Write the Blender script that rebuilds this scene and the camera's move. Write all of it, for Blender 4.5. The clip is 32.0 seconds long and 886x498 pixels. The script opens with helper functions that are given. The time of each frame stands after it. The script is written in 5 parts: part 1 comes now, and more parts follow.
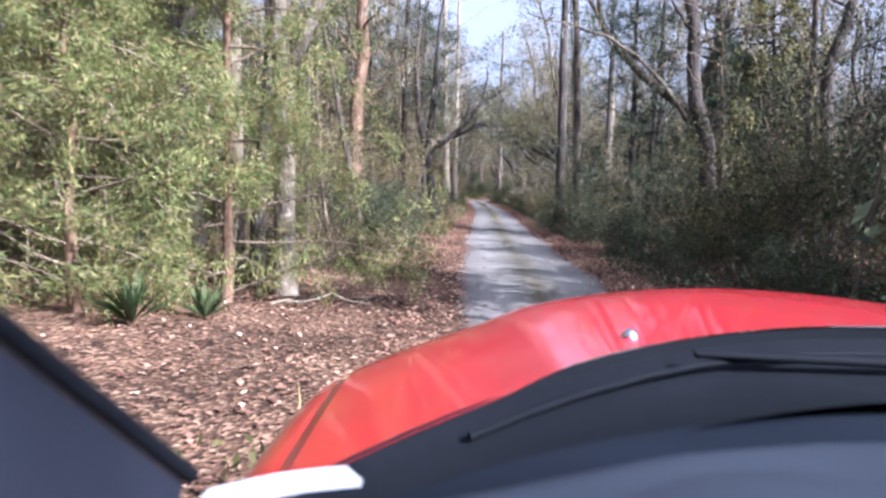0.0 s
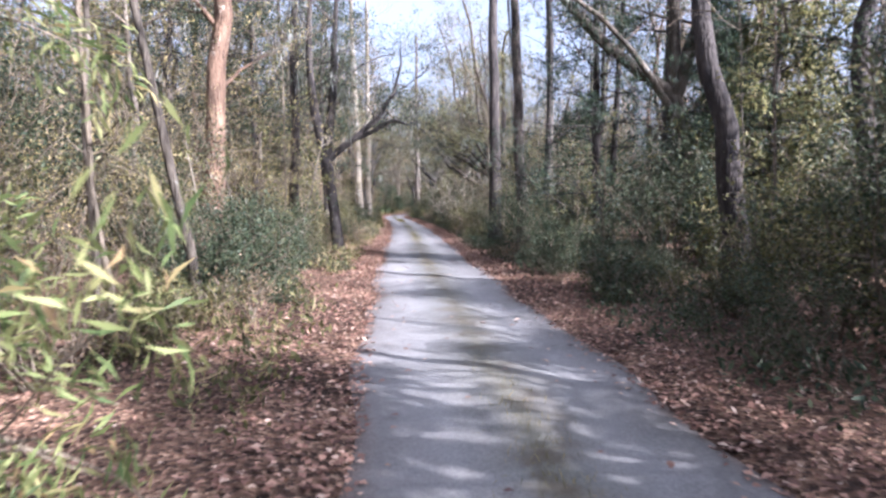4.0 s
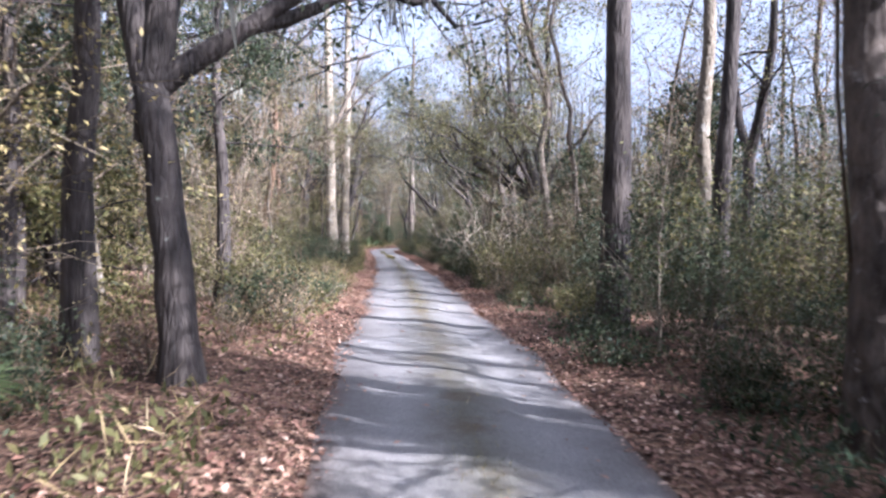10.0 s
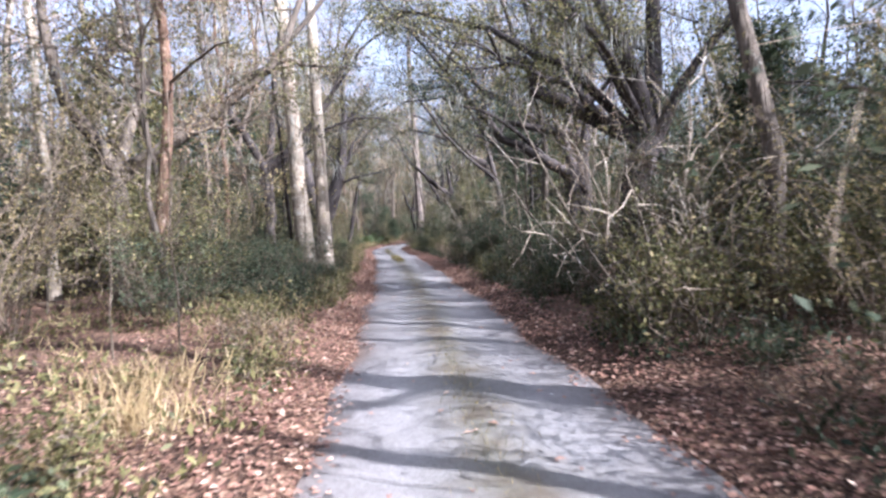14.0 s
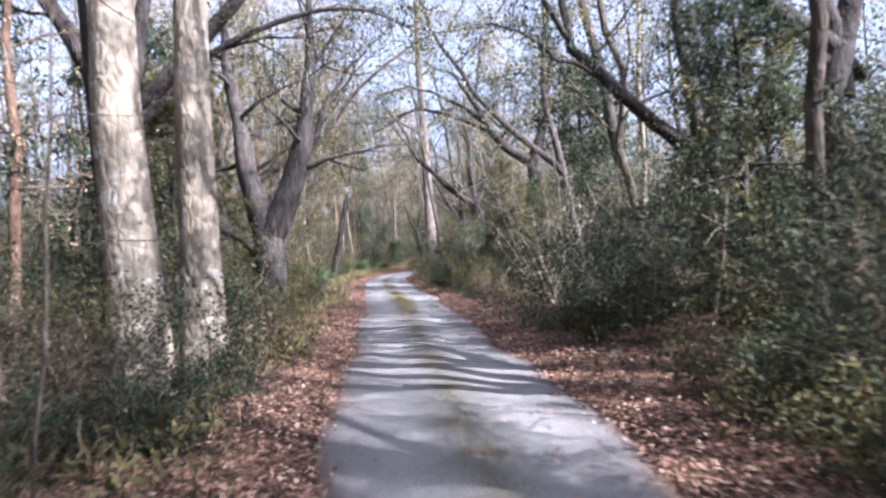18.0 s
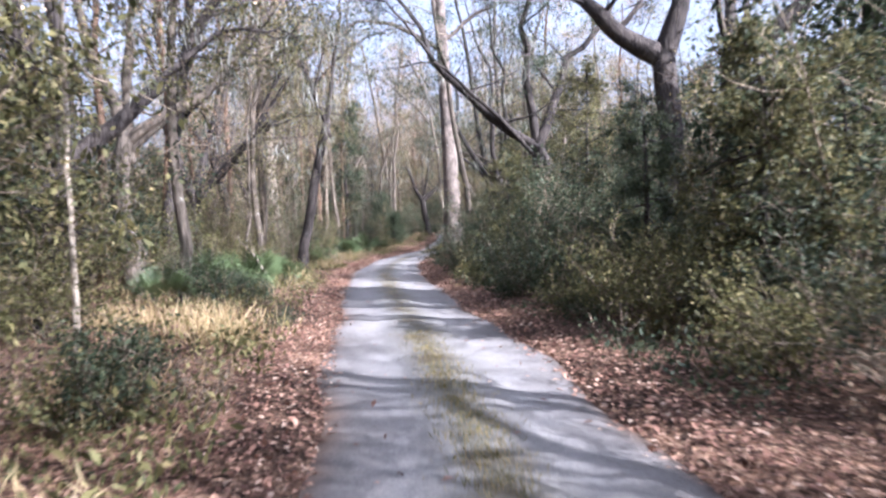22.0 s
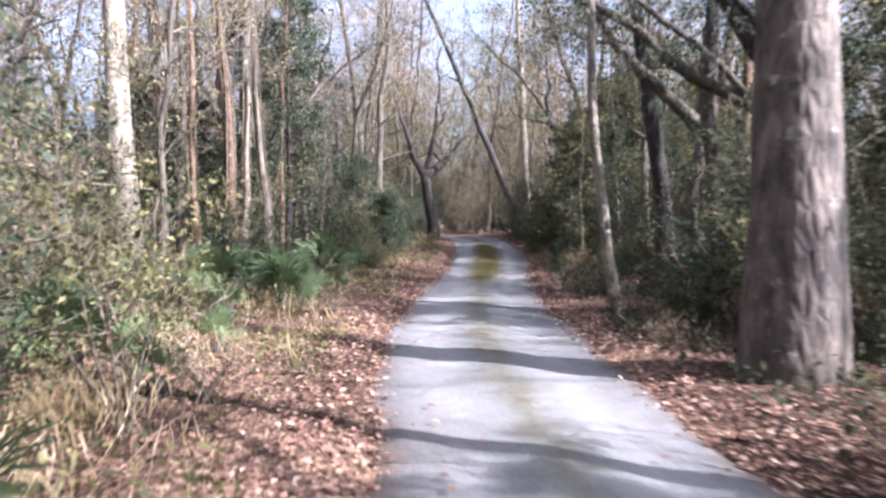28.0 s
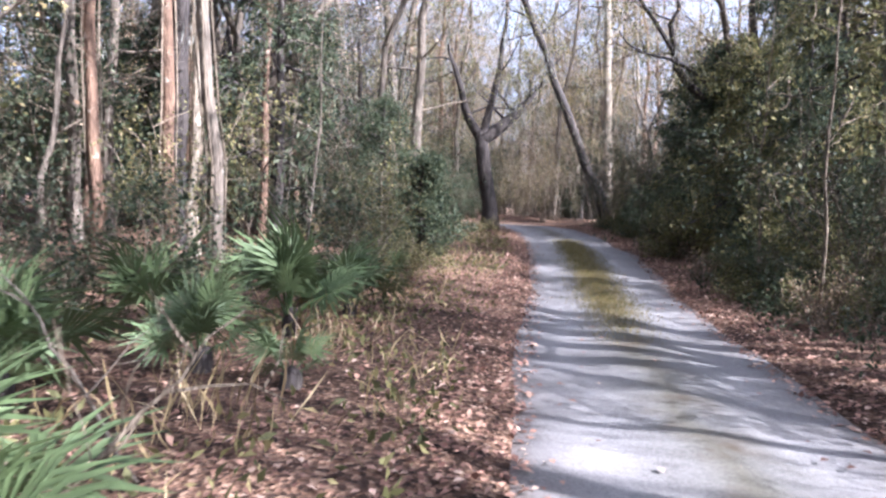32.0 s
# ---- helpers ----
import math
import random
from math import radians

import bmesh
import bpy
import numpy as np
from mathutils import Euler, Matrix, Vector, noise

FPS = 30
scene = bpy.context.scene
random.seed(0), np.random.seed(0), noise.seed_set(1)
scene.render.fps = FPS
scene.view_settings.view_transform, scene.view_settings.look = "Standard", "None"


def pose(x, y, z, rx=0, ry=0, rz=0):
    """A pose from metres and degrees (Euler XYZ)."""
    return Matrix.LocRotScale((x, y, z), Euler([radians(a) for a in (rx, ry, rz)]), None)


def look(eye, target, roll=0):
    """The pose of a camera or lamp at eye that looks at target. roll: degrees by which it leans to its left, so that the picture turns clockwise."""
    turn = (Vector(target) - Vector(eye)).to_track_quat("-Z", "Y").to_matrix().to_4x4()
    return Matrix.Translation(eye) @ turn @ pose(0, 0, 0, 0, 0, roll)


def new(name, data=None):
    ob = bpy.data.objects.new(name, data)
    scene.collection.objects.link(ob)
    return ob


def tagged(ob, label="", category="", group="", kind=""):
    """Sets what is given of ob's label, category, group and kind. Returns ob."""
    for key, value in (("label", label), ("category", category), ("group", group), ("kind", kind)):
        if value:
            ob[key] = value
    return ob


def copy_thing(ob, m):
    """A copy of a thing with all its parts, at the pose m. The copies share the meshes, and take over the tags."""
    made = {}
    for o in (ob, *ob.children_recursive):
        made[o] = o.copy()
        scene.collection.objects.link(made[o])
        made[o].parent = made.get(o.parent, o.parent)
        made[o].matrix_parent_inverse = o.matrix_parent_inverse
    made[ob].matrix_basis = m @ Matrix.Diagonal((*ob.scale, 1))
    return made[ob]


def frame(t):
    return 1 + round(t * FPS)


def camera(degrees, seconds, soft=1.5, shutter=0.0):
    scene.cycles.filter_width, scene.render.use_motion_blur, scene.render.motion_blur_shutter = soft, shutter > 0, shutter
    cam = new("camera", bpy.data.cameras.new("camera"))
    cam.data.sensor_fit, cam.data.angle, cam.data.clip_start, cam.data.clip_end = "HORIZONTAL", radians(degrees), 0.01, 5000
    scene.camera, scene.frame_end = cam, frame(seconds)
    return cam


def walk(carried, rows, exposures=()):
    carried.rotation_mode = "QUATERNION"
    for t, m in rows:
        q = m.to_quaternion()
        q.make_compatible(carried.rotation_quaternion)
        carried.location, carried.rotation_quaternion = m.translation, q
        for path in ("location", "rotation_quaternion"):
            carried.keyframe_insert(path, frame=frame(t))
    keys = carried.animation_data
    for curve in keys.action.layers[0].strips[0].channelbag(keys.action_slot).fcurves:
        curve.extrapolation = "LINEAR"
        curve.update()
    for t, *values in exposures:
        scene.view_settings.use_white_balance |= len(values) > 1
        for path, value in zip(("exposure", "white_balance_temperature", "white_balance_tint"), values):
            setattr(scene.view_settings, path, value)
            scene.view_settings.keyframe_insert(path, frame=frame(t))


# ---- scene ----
cam = camera(63.5, 32.0, soft=2.5, shutter=0.4)
PATH = [
    (0.0, (0.000, 0.000, 1.508), (0.000, 9.964, 0.664), 1.96),
    (0.5, (0.009, 0.738, 1.503), (0.123, 10.688, 0.514), 2.64),
    (1.0, (0.044, 1.410, 1.504), (0.037, 11.353, 0.438), 2.38),
    (1.5, (0.096, 2.090, 1.500), (0.247, 12.032, 0.441), 2.46),
    (2.0, (0.163, 2.790, 1.492), (0.788, 12.737, 0.681), 3.43),
    (2.5, (0.211, 3.489, 1.499), (1.040, 13.433, 0.846), 0.87),
    (3.0, (0.256, 4.296, 1.501), (1.233, 14.230, 0.904), 0.08),
    (3.5, (0.299, 5.181, 1.503), (1.371, 15.105, 0.902), 0.24),
    (4.0, (0.341, 6.117, 1.505), (1.458, 16.035, 0.882), 0.49),
    (4.5, (0.382, 7.076, 1.509), (1.497, 16.994, 0.889), -0.16),
    (5.0, (0.424, 8.030, 1.515), (1.492, 17.958, 0.962), -2.99),
    (5.5, (0.486, 9.036, 1.519), (1.520, 18.973, 1.096), -3.77),
    (6.0, (0.558, 10.117, 1.511), (1.849, 20.021, 1.012), -4.39),
    (6.5, (0.650, 11.280, 1.487), (1.996, 21.180, 1.060), -3.22),
    (7.0, (0.718, 12.505, 1.464), (1.839, 22.436, 1.117), -2.25),
    (7.5, (0.758, 13.774, 1.464), (2.296, 23.638, 2.036), 1.47),
    (8.0, (0.828, 15.167, 1.466), (2.279, 25.056, 1.788), 3.34),
    (8.5, (0.922, 16.587, 1.467), (2.256, 26.496, 1.663), 3.75),
    (9.0, (0.991, 18.003, 1.466), (2.286, 27.919, 1.522), 2.68),
    (9.5, (1.064, 19.463, 1.472), (2.482, 29.361, 1.390), 0.78),
    (10.0, (1.142, 20.856, 1.489), (2.397, 30.775, 1.325), 1.67),
    (10.5, (1.238, 22.220, 1.515), (2.268, 32.166, 1.363), -1.17),
    (11.0, (1.352, 23.648, 1.514), (2.185, 33.613, 1.431), -0.48),
    (11.5, (1.465, 25.165, 1.513), (2.552, 35.100, 1.196), -1.54),
    (12.0, (1.546, 26.697, 1.515), (2.546, 36.647, 1.541), -1.02),
    (12.5, (1.616, 28.247, 1.519), (2.511, 38.206, 1.680), 0.14),
    (13.0, (1.689, 29.875, 1.524), (2.769, 39.814, 1.309), -1.57),
    (13.5, (1.789, 31.488, 1.524), (2.882, 41.422, 1.186), -2.36),
    (14.0, (1.893, 33.107, 1.526), (3.029, 43.038, 1.222), -2.89),
    (14.5, (1.990, 34.752, 1.508), (2.979, 44.700, 1.259), -1.02),
    (15.0, (2.104, 36.567, 1.500), (3.090, 46.515, 1.260), -0.41),
    (15.5, (2.224, 38.494, 1.496), (3.287, 48.434, 1.249), -1.00),
    (16.0, (2.336, 40.475, 1.494), (3.494, 50.405, 1.248), -2.50),
    (16.5, (2.429, 42.452, 1.491), (3.637, 52.376, 1.284), -4.05),
    (17.0, (2.489, 44.366, 1.488), (3.642, 54.298, 1.383), -3.38),
    (17.5, (2.535, 46.289, 1.485), (3.763, 56.213, 1.484), -2.91),
    (18.0, (2.550, 48.231, 1.485), (3.691, 58.166, 1.524), -2.63),
    (18.5, (2.553, 50.130, 1.494), (3.711, 60.062, 1.444), -2.92),
    (19.0, (2.576, 51.990, 1.515), (3.763, 61.919, 1.417), -3.01),
    (19.5, (2.664, 53.949, 1.531), (3.844, 63.879, 1.444), -2.37),
    (20.0, (2.738, 55.894, 1.533), (3.952, 65.820, 1.432), -2.55),
    (20.5, (2.793, 57.894, 1.523), (4.023, 67.817, 1.370), -2.33),
    (21.0, (2.794, 59.987, 1.508), (4.098, 69.896, 1.172), -2.77),
    (21.5, (2.844, 61.984, 1.502), (4.114, 71.896, 1.127), -2.36),
    (22.0, (2.932, 63.851, 1.503), (4.126, 73.775, 1.194), -2.26),
    (22.5, (3.003, 65.741, 1.507), (4.047, 75.680, 1.148), -2.93),
    (23.0, (3.011, 67.845, 1.508), (3.923, 77.798, 1.198), -3.21),
    (23.5, (2.974, 69.982, 1.503), (3.909, 79.933, 1.173), -3.00),
    (24.0, (2.906, 72.150, 1.494), (3.778, 82.100, 1.016), -2.08),
    (24.5, (2.860, 74.304, 1.484), (3.781, 84.237, 0.784), -1.93),
    (25.0, (2.835, 76.334, 1.472), (3.900, 86.252, 0.778), -1.68),
    (25.5, (2.818, 78.327, 1.467), (4.070, 88.219, 0.717), -2.30),
    (26.0, (2.794, 80.481, 1.479), (4.288, 90.343, 0.768), -1.53),
    (26.5, (2.773, 82.725, 1.490), (4.510, 92.554, 0.877), -0.67),
    (27.0, (2.765, 84.988, 1.497), (4.689, 94.788, 1.003), -0.16),
    (27.5, (2.782, 87.197, 1.497), (4.780, 96.988, 1.106), -0.08),
    (28.0, (2.833, 89.282, 1.490), (4.739, 99.093, 1.148), -0.40),
    (28.5, (2.870, 91.382, 1.483), (4.420, 101.260, 1.293), -1.33),
    (29.0, (3.008, 92.861, 1.482), (4.128, 102.798, 1.410), 0.50),
    (29.5, (3.183, 93.977, 1.487), (4.037, 103.940, 1.424), 1.68),
    (30.0, (3.339, 95.068, 1.496), (4.107, 105.039, 1.530), 0.58),
    (30.5, (3.457, 96.217, 1.507), (4.177, 106.190, 1.374), 0.85),
    (31.0, (3.575, 97.342, 1.523), (4.674, 107.275, 1.164), 0.99),
    (31.5, (3.707, 98.215, 1.532), (4.999, 108.118, 1.017), 1.21),
    (32.0, (3.871, 98.962, 1.524), (5.295, 108.842, 0.926), 1.59),
]
walk(cam, [(t, look(eye, target, roll)) for t, eye, target, roll in PATH], 
     [(t, stops, 4980.0, 22.0) for t, stops in ((0.0, 2.08), (1.0, 2.04), (2.5, 2.06), (4.5, 2.34), (6.0, 2.4), (7.3, 2.44), (8.0, 2.02), (9.0, 2.15), (11.0, 2.3), (14.0, 2.26), (17.0, 2.34), (22.0, 2.32), (24.0, 2.3), (25.0, 2.42), (28.0, 2.38), (30.0, 2.22), (31.0, 2.36), (32.0, 2.56))])

# ---- world and sun ----
SUN_AZ, SUN_EL = radians(-39), radians(36)      # towards the sun, from +x
TO_SUN = Vector((math.cos(SUN_AZ) * math.cos(SUN_EL), math.sin(SUN_AZ) * math.cos(SUN_EL), math.sin(SUN_EL)))
world = bpy.data.worlds.new("world")
scene.world = world
world.use_nodes = True
wn = world.node_tree.nodes
sky = wn.new("ShaderNodeTexSky")
sky.sky_type, sky.sun_disc = "NISHITA", False
sky.sun_elevation, sky.sun_rotation = SUN_EL, radians(129)
sky.air_density, sky.dust_density, sky.ozone_density = 1.0, 6.0, 0.6
wn["Background"].inputs["Strength"].default_value = 0.098
haze = wn.new("ShaderNodeHueSaturation")          # thin white haze over the whole sky
haze.inputs["Saturation"].default_value, haze.inputs["Value"].default_value = 0.28, 0.90
world.node_tree.links.new(sky.outputs[0], haze.inputs["Color"])
world.node_tree.links.new(haze.outputs[0], wn["Background"].inputs[0])
sun = new("sun", bpy.data.lights.new("sun", "SUN"))
sun.data.energy, sun.data.angle, sun.data.color = 5.0, radians(0.55), (1.0, 0.90, 0.76)
sun.matrix_world = look((0, 0, 60), Vector((0, 0, 60)) - TO_SUN)

# ---- materials ----


def mat(name, rough=0.8, spec=0.3):
    m = bpy.data.materials.new(name)
    m.use_nodes = True
    n = m.node_tree.nodes
    b = n["Principled BSDF"]
    b.inputs["Roughness"].default_value = rough
    b.inputs["Specular IOR Level"].default_value = spec
    return m, n, m.node_tree.links, b


def ramp(n, stops, mode="LINEAR"):
    r = n.new("ShaderNodeValToRGB")
    r.color_ramp.interpolation = mode
    e = r.color_ramp.elements
    while len(e) < len(stops):
        e.new(0.5)
    for el, (p, c) in zip(e, stops):
        el.position, el.color = p, (*c, 1)
    return r


def noisetex(n, l, scale, detail=6, rough=0.6, coord="Object", stretch=None):
    tc = n.new("ShaderNodeTexCoord")
    t = n.new("ShaderNodeTexNoise")
    t.inputs["Scale"].default_value, t.inputs["Detail"].default_value, t.inputs["Roughness"].default_value = scale, detail, rough
    if stretch:
        mp = n.new("ShaderNodeMapping")
        mp.inputs["Scale"].default_value = stretch
        l.new(tc.outputs[coord], mp.inputs[0])
        l.new(mp.outputs[0], t.inputs["Vector"])
    else:
        l.new(tc.outputs[coord], t.inputs["Vector"])
    return t


def mixcol(n, l, fac, a, b, mode="MIX"):
    m = n.new("ShaderNodeMix")
    m.data_type, m.blend_type = "RGBA", mode
    for s, k in ((fac, 0), (a, 6), (b, 7)):
        if isinstance(s, (int, float)):
            m.inputs[k].default_value = s
        elif isinstance(s, tuple):
            m.inputs[k].default_value = (*s, 1)
        else:
            l.new(s, m.inputs[k])
    return m.outputs[2]


def bump(n, l, height, b, strength=0.5, dist=0.02):
    bp = n.new("ShaderNodeBump")
    bp.inputs["Strength"].default_value, bp.inputs["Distance"].default_value = strength, dist
    l.new(height, bp.inputs["Height"])
    l.new(bp.outputs[0], b.inputs["Normal"])


def bark(name, dark, light, lichen=None, scale=9, lichen_at=0.62, drawn=0.2):
    """Furrowed bark: grain drawn out upwards, blotches, and lichen where given."""
    m, n, l, b = mat(name, 0.9, 0.15)
    g = noisetex(n, l, scale, 8, 0.65, stretch=(1, 1, drawn))
    v = n.new("ShaderNodeTexVoronoi")
    v.feature = "DISTANCE_TO_EDGE"
    v.inputs["Scale"].default_value = scale * 1.6
    l.new(g.inputs["Vector"].links[0].from_socket, v.inputs["Vector"])
    c = ramp(n, [(0.3, dark), (0.72, light)])
    l.new(g.outputs[0], c.inputs[0])
    big = noisetex(n, l, 1.1, 4)
    blotch = ramp(n, [(0.35, (0.6, 0.6, 0.6)), (0.7, (1.15, 1.12, 1.08))])
    l.new(big.outputs[0], blotch.inputs[0])
    col = mixcol(n, l, 1.0, c.outputs[0], blotch.outputs[0], "MULTIPLY")
    if lichen:
        ln = noisetex(n, l, 4.5, 5, 0.7)
        lf = ramp(n, [(lichen_at, (0, 0, 0)), (lichen_at + 0.08, (1, 1, 1))])
        l.new(ln.outputs[0], lf.inputs[0])
        col = mixcol(n, l, lf.outputs[0], col, lichen)
    oi = n.new("ShaderNodeObjectInfo")
    tone = n.new("ShaderNodeMapRange")
    tone.inputs[3].default_value, tone.inputs[4].default_value = 0.75, 1.2
    l.new(oi.outputs["Random"], tone.inputs[0])
    col = mixcol(n, l, 1.0, col, tone.outputs[0], "MULTIPLY")
    l.new(col, b.inputs["Base Color"])
    vr = n.new("ShaderNodeMath")
    vr.operation = "MULTIPLY_ADD"
    vr.inputs[1].default_value = 1.5
    l.new(v.outputs[0], vr.inputs[0])
    l.new(g.outputs[0], vr.inputs[2])
    bump(n, l, vr.outputs[0], b, 0.9, 0.03)
    return m


def foliage(name, stops, trans=0.35, rough=0.58):
    """Leaves: every leaf its own tone, light shines through in part."""
    m, n, l, b = mat(name, rough, 0.22)
    geo = n.new("ShaderNodeNewGeometry")
    c = ramp(n, stops)
    l.new(geo.outputs["Random Per Island"], c.inputs[0])
    oi = n.new("ShaderNodeObjectInfo")
    tone = n.new("ShaderNodeMapRange")
    tone.inputs[3].default_value, tone.inputs[4].default_value = 0.75, 1.25
    l.new(oi.outputs["Random"], tone.inputs[0])
    col = mixcol(n, l, 1.0, c.outputs[0], tone.outputs[0], "MULTIPLY")
    l.new(col, b.inputs["Base Color"])
    tr = n.new("ShaderNodeBsdfTranslucent")
    l.new(col, tr.inputs[0])
    mx = n.new("ShaderNodeMixShader")
    mx.inputs[0].default_value = trans
    l.new(b.outputs[0], mx.inputs[1])
    l.new(tr.outputs[0], mx.inputs[2])
    l.new(mx.outputs[0], n["Material Output"].inputs[0])
    return m


BARK_GREY = bark("grey_bark", (0.045, 0.037, 0.028), (0.21, 0.172, 0.128), (0.31, 0.30, 0.245))
BARK_PALE = bark("pale_bark", (0.17, 0.138, 0.098), (0.33, 0.28, 0.205), (0.36, 0.325, 0.26), 7, 0.56, 0.5)
BARK_DARK = bark("dark_bark", (0.026, 0.022, 0.02), (0.105, 0.088, 0.074), (0.22, 0.23, 0.19), 10, 0.66)
BARK_PINE = bark("pine_bark", (0.03, 0.025, 0.022), (0.24, 0.195, 0.155), (0.30, 0.27, 0.23), 6, 0.62, 0.42)
BARK_RED = bark("reddish_bark", (0.06, 0.038, 0.025), (0.26, 0.165, 0.105), (0.31, 0.25, 0.185), 9, 0.6, 0.3)
TWIG = bark("twig_bark", (0.10, 0.078, 0.054), (0.30, 0.24, 0.165), None, 20)
LEAF_DARK = foliage("dark_evergreen_leaf", [(0.0, (0.026, 0.037, 0.02)), (0.5, (0.05, 0.064, 0.032)), (1.0, (0.11, 0.12, 0.06))], 0.4)
LEAF_OLIVE = foliage("olive_leaf", [(0.0, (0.05, 0.052, 0.02)), (0.5, (0.12, 0.115, 0.042)), (0.85, (0.23, 0.205, 0.08)), (1.0, (0.30, 0.24, 0.11))], 0.45)
LEAF_CEDAR = foliage("cedar_spray", [(0.0, (0.07, 0.10, 0.03)), (0.5, (0.17, 0.195, 0.062)), (0.85, (0.31, 0.30, 0.115)), (1.0, (0.30, 0.19, 0.09))], 0.45)
LEAF_NEEDLE = foliage("dark_needle", [(0.0, (0.024, 0.04, 0.024)), (0.6, (0.05, 0.074, 0.04)), (1.0, (0.10, 0.125, 0.065))], 0.3)
LEAF_TAN = foliage("tan_dead_leaf", [(0.0, (0.16, 0.09, 0.045)), (0.6, (0.32, 0.22, 0.13)), (1.0, (0.48, 0.37, 0.24))], 0.3, 0.7)
LITTER = foliage("fallen_leaf", [(0.0, (0.09, 0.042, 0.028)), (0.45, (0.22, 0.118, 0.078)), (0.8, (0.38, 0.22, 0.145)), (1.0, (0.52, 0.385, 0.275))], 0.1, 0.7)
PALM = foliage("palmetto_blade", [(0.0, (0.022, 0.042, 0.016)), (0.6, (0.06, 0.095, 0.032)), (1.0, (0.14, 0.165, 0.075))], 0.2, 0.5)
LEAF_GOLD = foliage("yellowing_leaf", [(0.0, (0.10, 0.085, 0.03)), (0.5, (0.22, 0.18, 0.065)), (1.0, (0.40, 0.31, 0.14))], 0.4, 0.6)
FROND_DRY = foliage("dry_frond", [(0.0, (0.12, 0.075, 0.04)), (1.0, (0.30, 0.21, 0.12))], 0.2, 0.7)
DRYGRASS = foliage("dry_grass", [(0.0, (0.16, 0.11, 0.05)), (0.6, (0.34, 0.255, 0.12)), (1.0, (0.50, 0.40, 0.22))], 0.3, 0.7)
GRASS = foliage("road_grass", [(0.0, (0.07, 0.07, 0.022)), (0.6, (0.19, 0.155, 0.05)), (1.0, (0.36, 0.27, 0.11))], 0.3, 0.7)
MOSS = foliage("hanging_moss", [(0.0, (0.14, 0.14, 0.11)), (1.0, (0.34, 0.33, 0.27))], 0.3, 0.9)

# forest floor: brown leaves with dark soil between
GROUND, n, l, b = mat("leaf_litter", 0.95, 0.1)
tc = n.new("ShaderNodeTexCoord")
v = n.new("ShaderNodeTexVoronoi")
v.inputs["Scale"].default_value = 26
l.new(tc.outputs["Object"], v.inputs["Vector"])
c = ramp(n, [(0.0, (0.05, 0.032, 0.022)), (0.4, (0.13, 0.075, 0.047)), (0.75, (0.24, 0.14, 0.085)), (1.0, (0.38, 0.25, 0.16))])
sep = n.new("ShaderNodeSeparateColor")
l.new(v.outputs["Color"], sep.inputs[0])
l.new(sep.outputs[0], c.inputs[0])
big = noisetex(n, l, 0.35, 6)
soil = ramp(n, [(0.42, (0.35, 0.35, 0.35)), (0.62, (1, 1, 1))])
l.new(big.outputs[0], soil.inputs[0])
l.new(mixcol(n, l, 1.0, c.outputs[0], soil.outputs[0], "MULTIPLY"), b.inputs["Base Color"])
bump(n, l, v.outputs["Distance"], b, 0.9, 0.03)

# packed sandy road: two pale wheel tracks, a darker crown, leaves at the edges
ROAD, n, l, b = mat("packed_sand_road", 0.92, 0.15)
uv = n.new("ShaderNodeUVMap")
uv.uv_map = "across"
sx = n.new("ShaderNodeSeparateXYZ")
l.new(uv.outputs[0], sx.inputs[0])
wob = noisetex(n, l, 0.9, 4)
add = n.new("ShaderNodeMath")
add.operation = "MULTIPLY_ADD"
add.inputs[1].default_value, add.inputs[2].default_value = 0.16, -0.08
l.new(wob.outputs[0], add.inputs[0])
u = n.new("ShaderNodeMath")
u.operation = "ADD"
l.new(sx.outputs[0], u.inputs[0])
l.new(add.outputs[0], u.inputs[1])
lane = ramp(n, [(0.0, (0.13, 0.09, 0.065)), (0.1, (0.17, 0.155, 0.14)), (0.28, (0.23, 0.217, 0.20)), (0.42, (0.18, 0.17, 0.15)), (0.5, (0.13, 0.12, 0.09)),
                (0.58, (0.18, 0.17, 0.15)), (0.74, (0.23, 0.217, 0.20)), (0.92, (0.17, 0.155, 0.14)), (1.0, (0.13, 0.09, 0.065))])
l.new(u.outputs[0], lane.inputs[0])
gr = noisetex(n, l, 38, 6, 0.85)
grc = ramp(n, [(0.3, (0.5, 0.5, 0.5)), (0.7, (1.3, 1.3, 1.3))])
l.new(gr.outputs[0], grc.inputs[0])
pat = noisetex(n, l, 0.7, 7, 0.7)
patc = ramp(n, [(0.3, (0.72, 0.71, 0.68)), (0.5, (0.97, 0.96, 0.95)), (0.7, (1.12, 1.12, 1.12))])
l.new(pat.outputs[0], patc.inputs[0])
col = mixcol(n, l, 1.0, mixcol(n, l, 1.0, lane.outputs[0], grc.outputs[0], "MULTIPLY"), patc.outputs[0], "MULTIPLY")
mid = ramp(n, [(0.34, (0, 0, 0)), (0.46, (1, 1, 1)), (0.54, (1, 1, 1)), (0.66, (0, 0, 0))])
l.new(u.outputs[0], mid.inputs[0])
dirt = noisetex(n, l, 1.3, 6, 0.7)
dirtc = ramp(n, [(0.47, (0, 0, 0)), (0.62, (0.85, 0.85, 0.85))])
l.new(dirt.outputs[0], dirtc.inputs[0])
col = mixcol(n, l, mixcol(n, l, 1.0, mid.outputs[0], dirtc.outputs[0], "MULTIPLY"), col, (0.085, 0.066, 0.042))
l.new(col, b.inputs["Base Color"])
bump(n, l, gr.outputs[0], b, 0.5, 0.02)


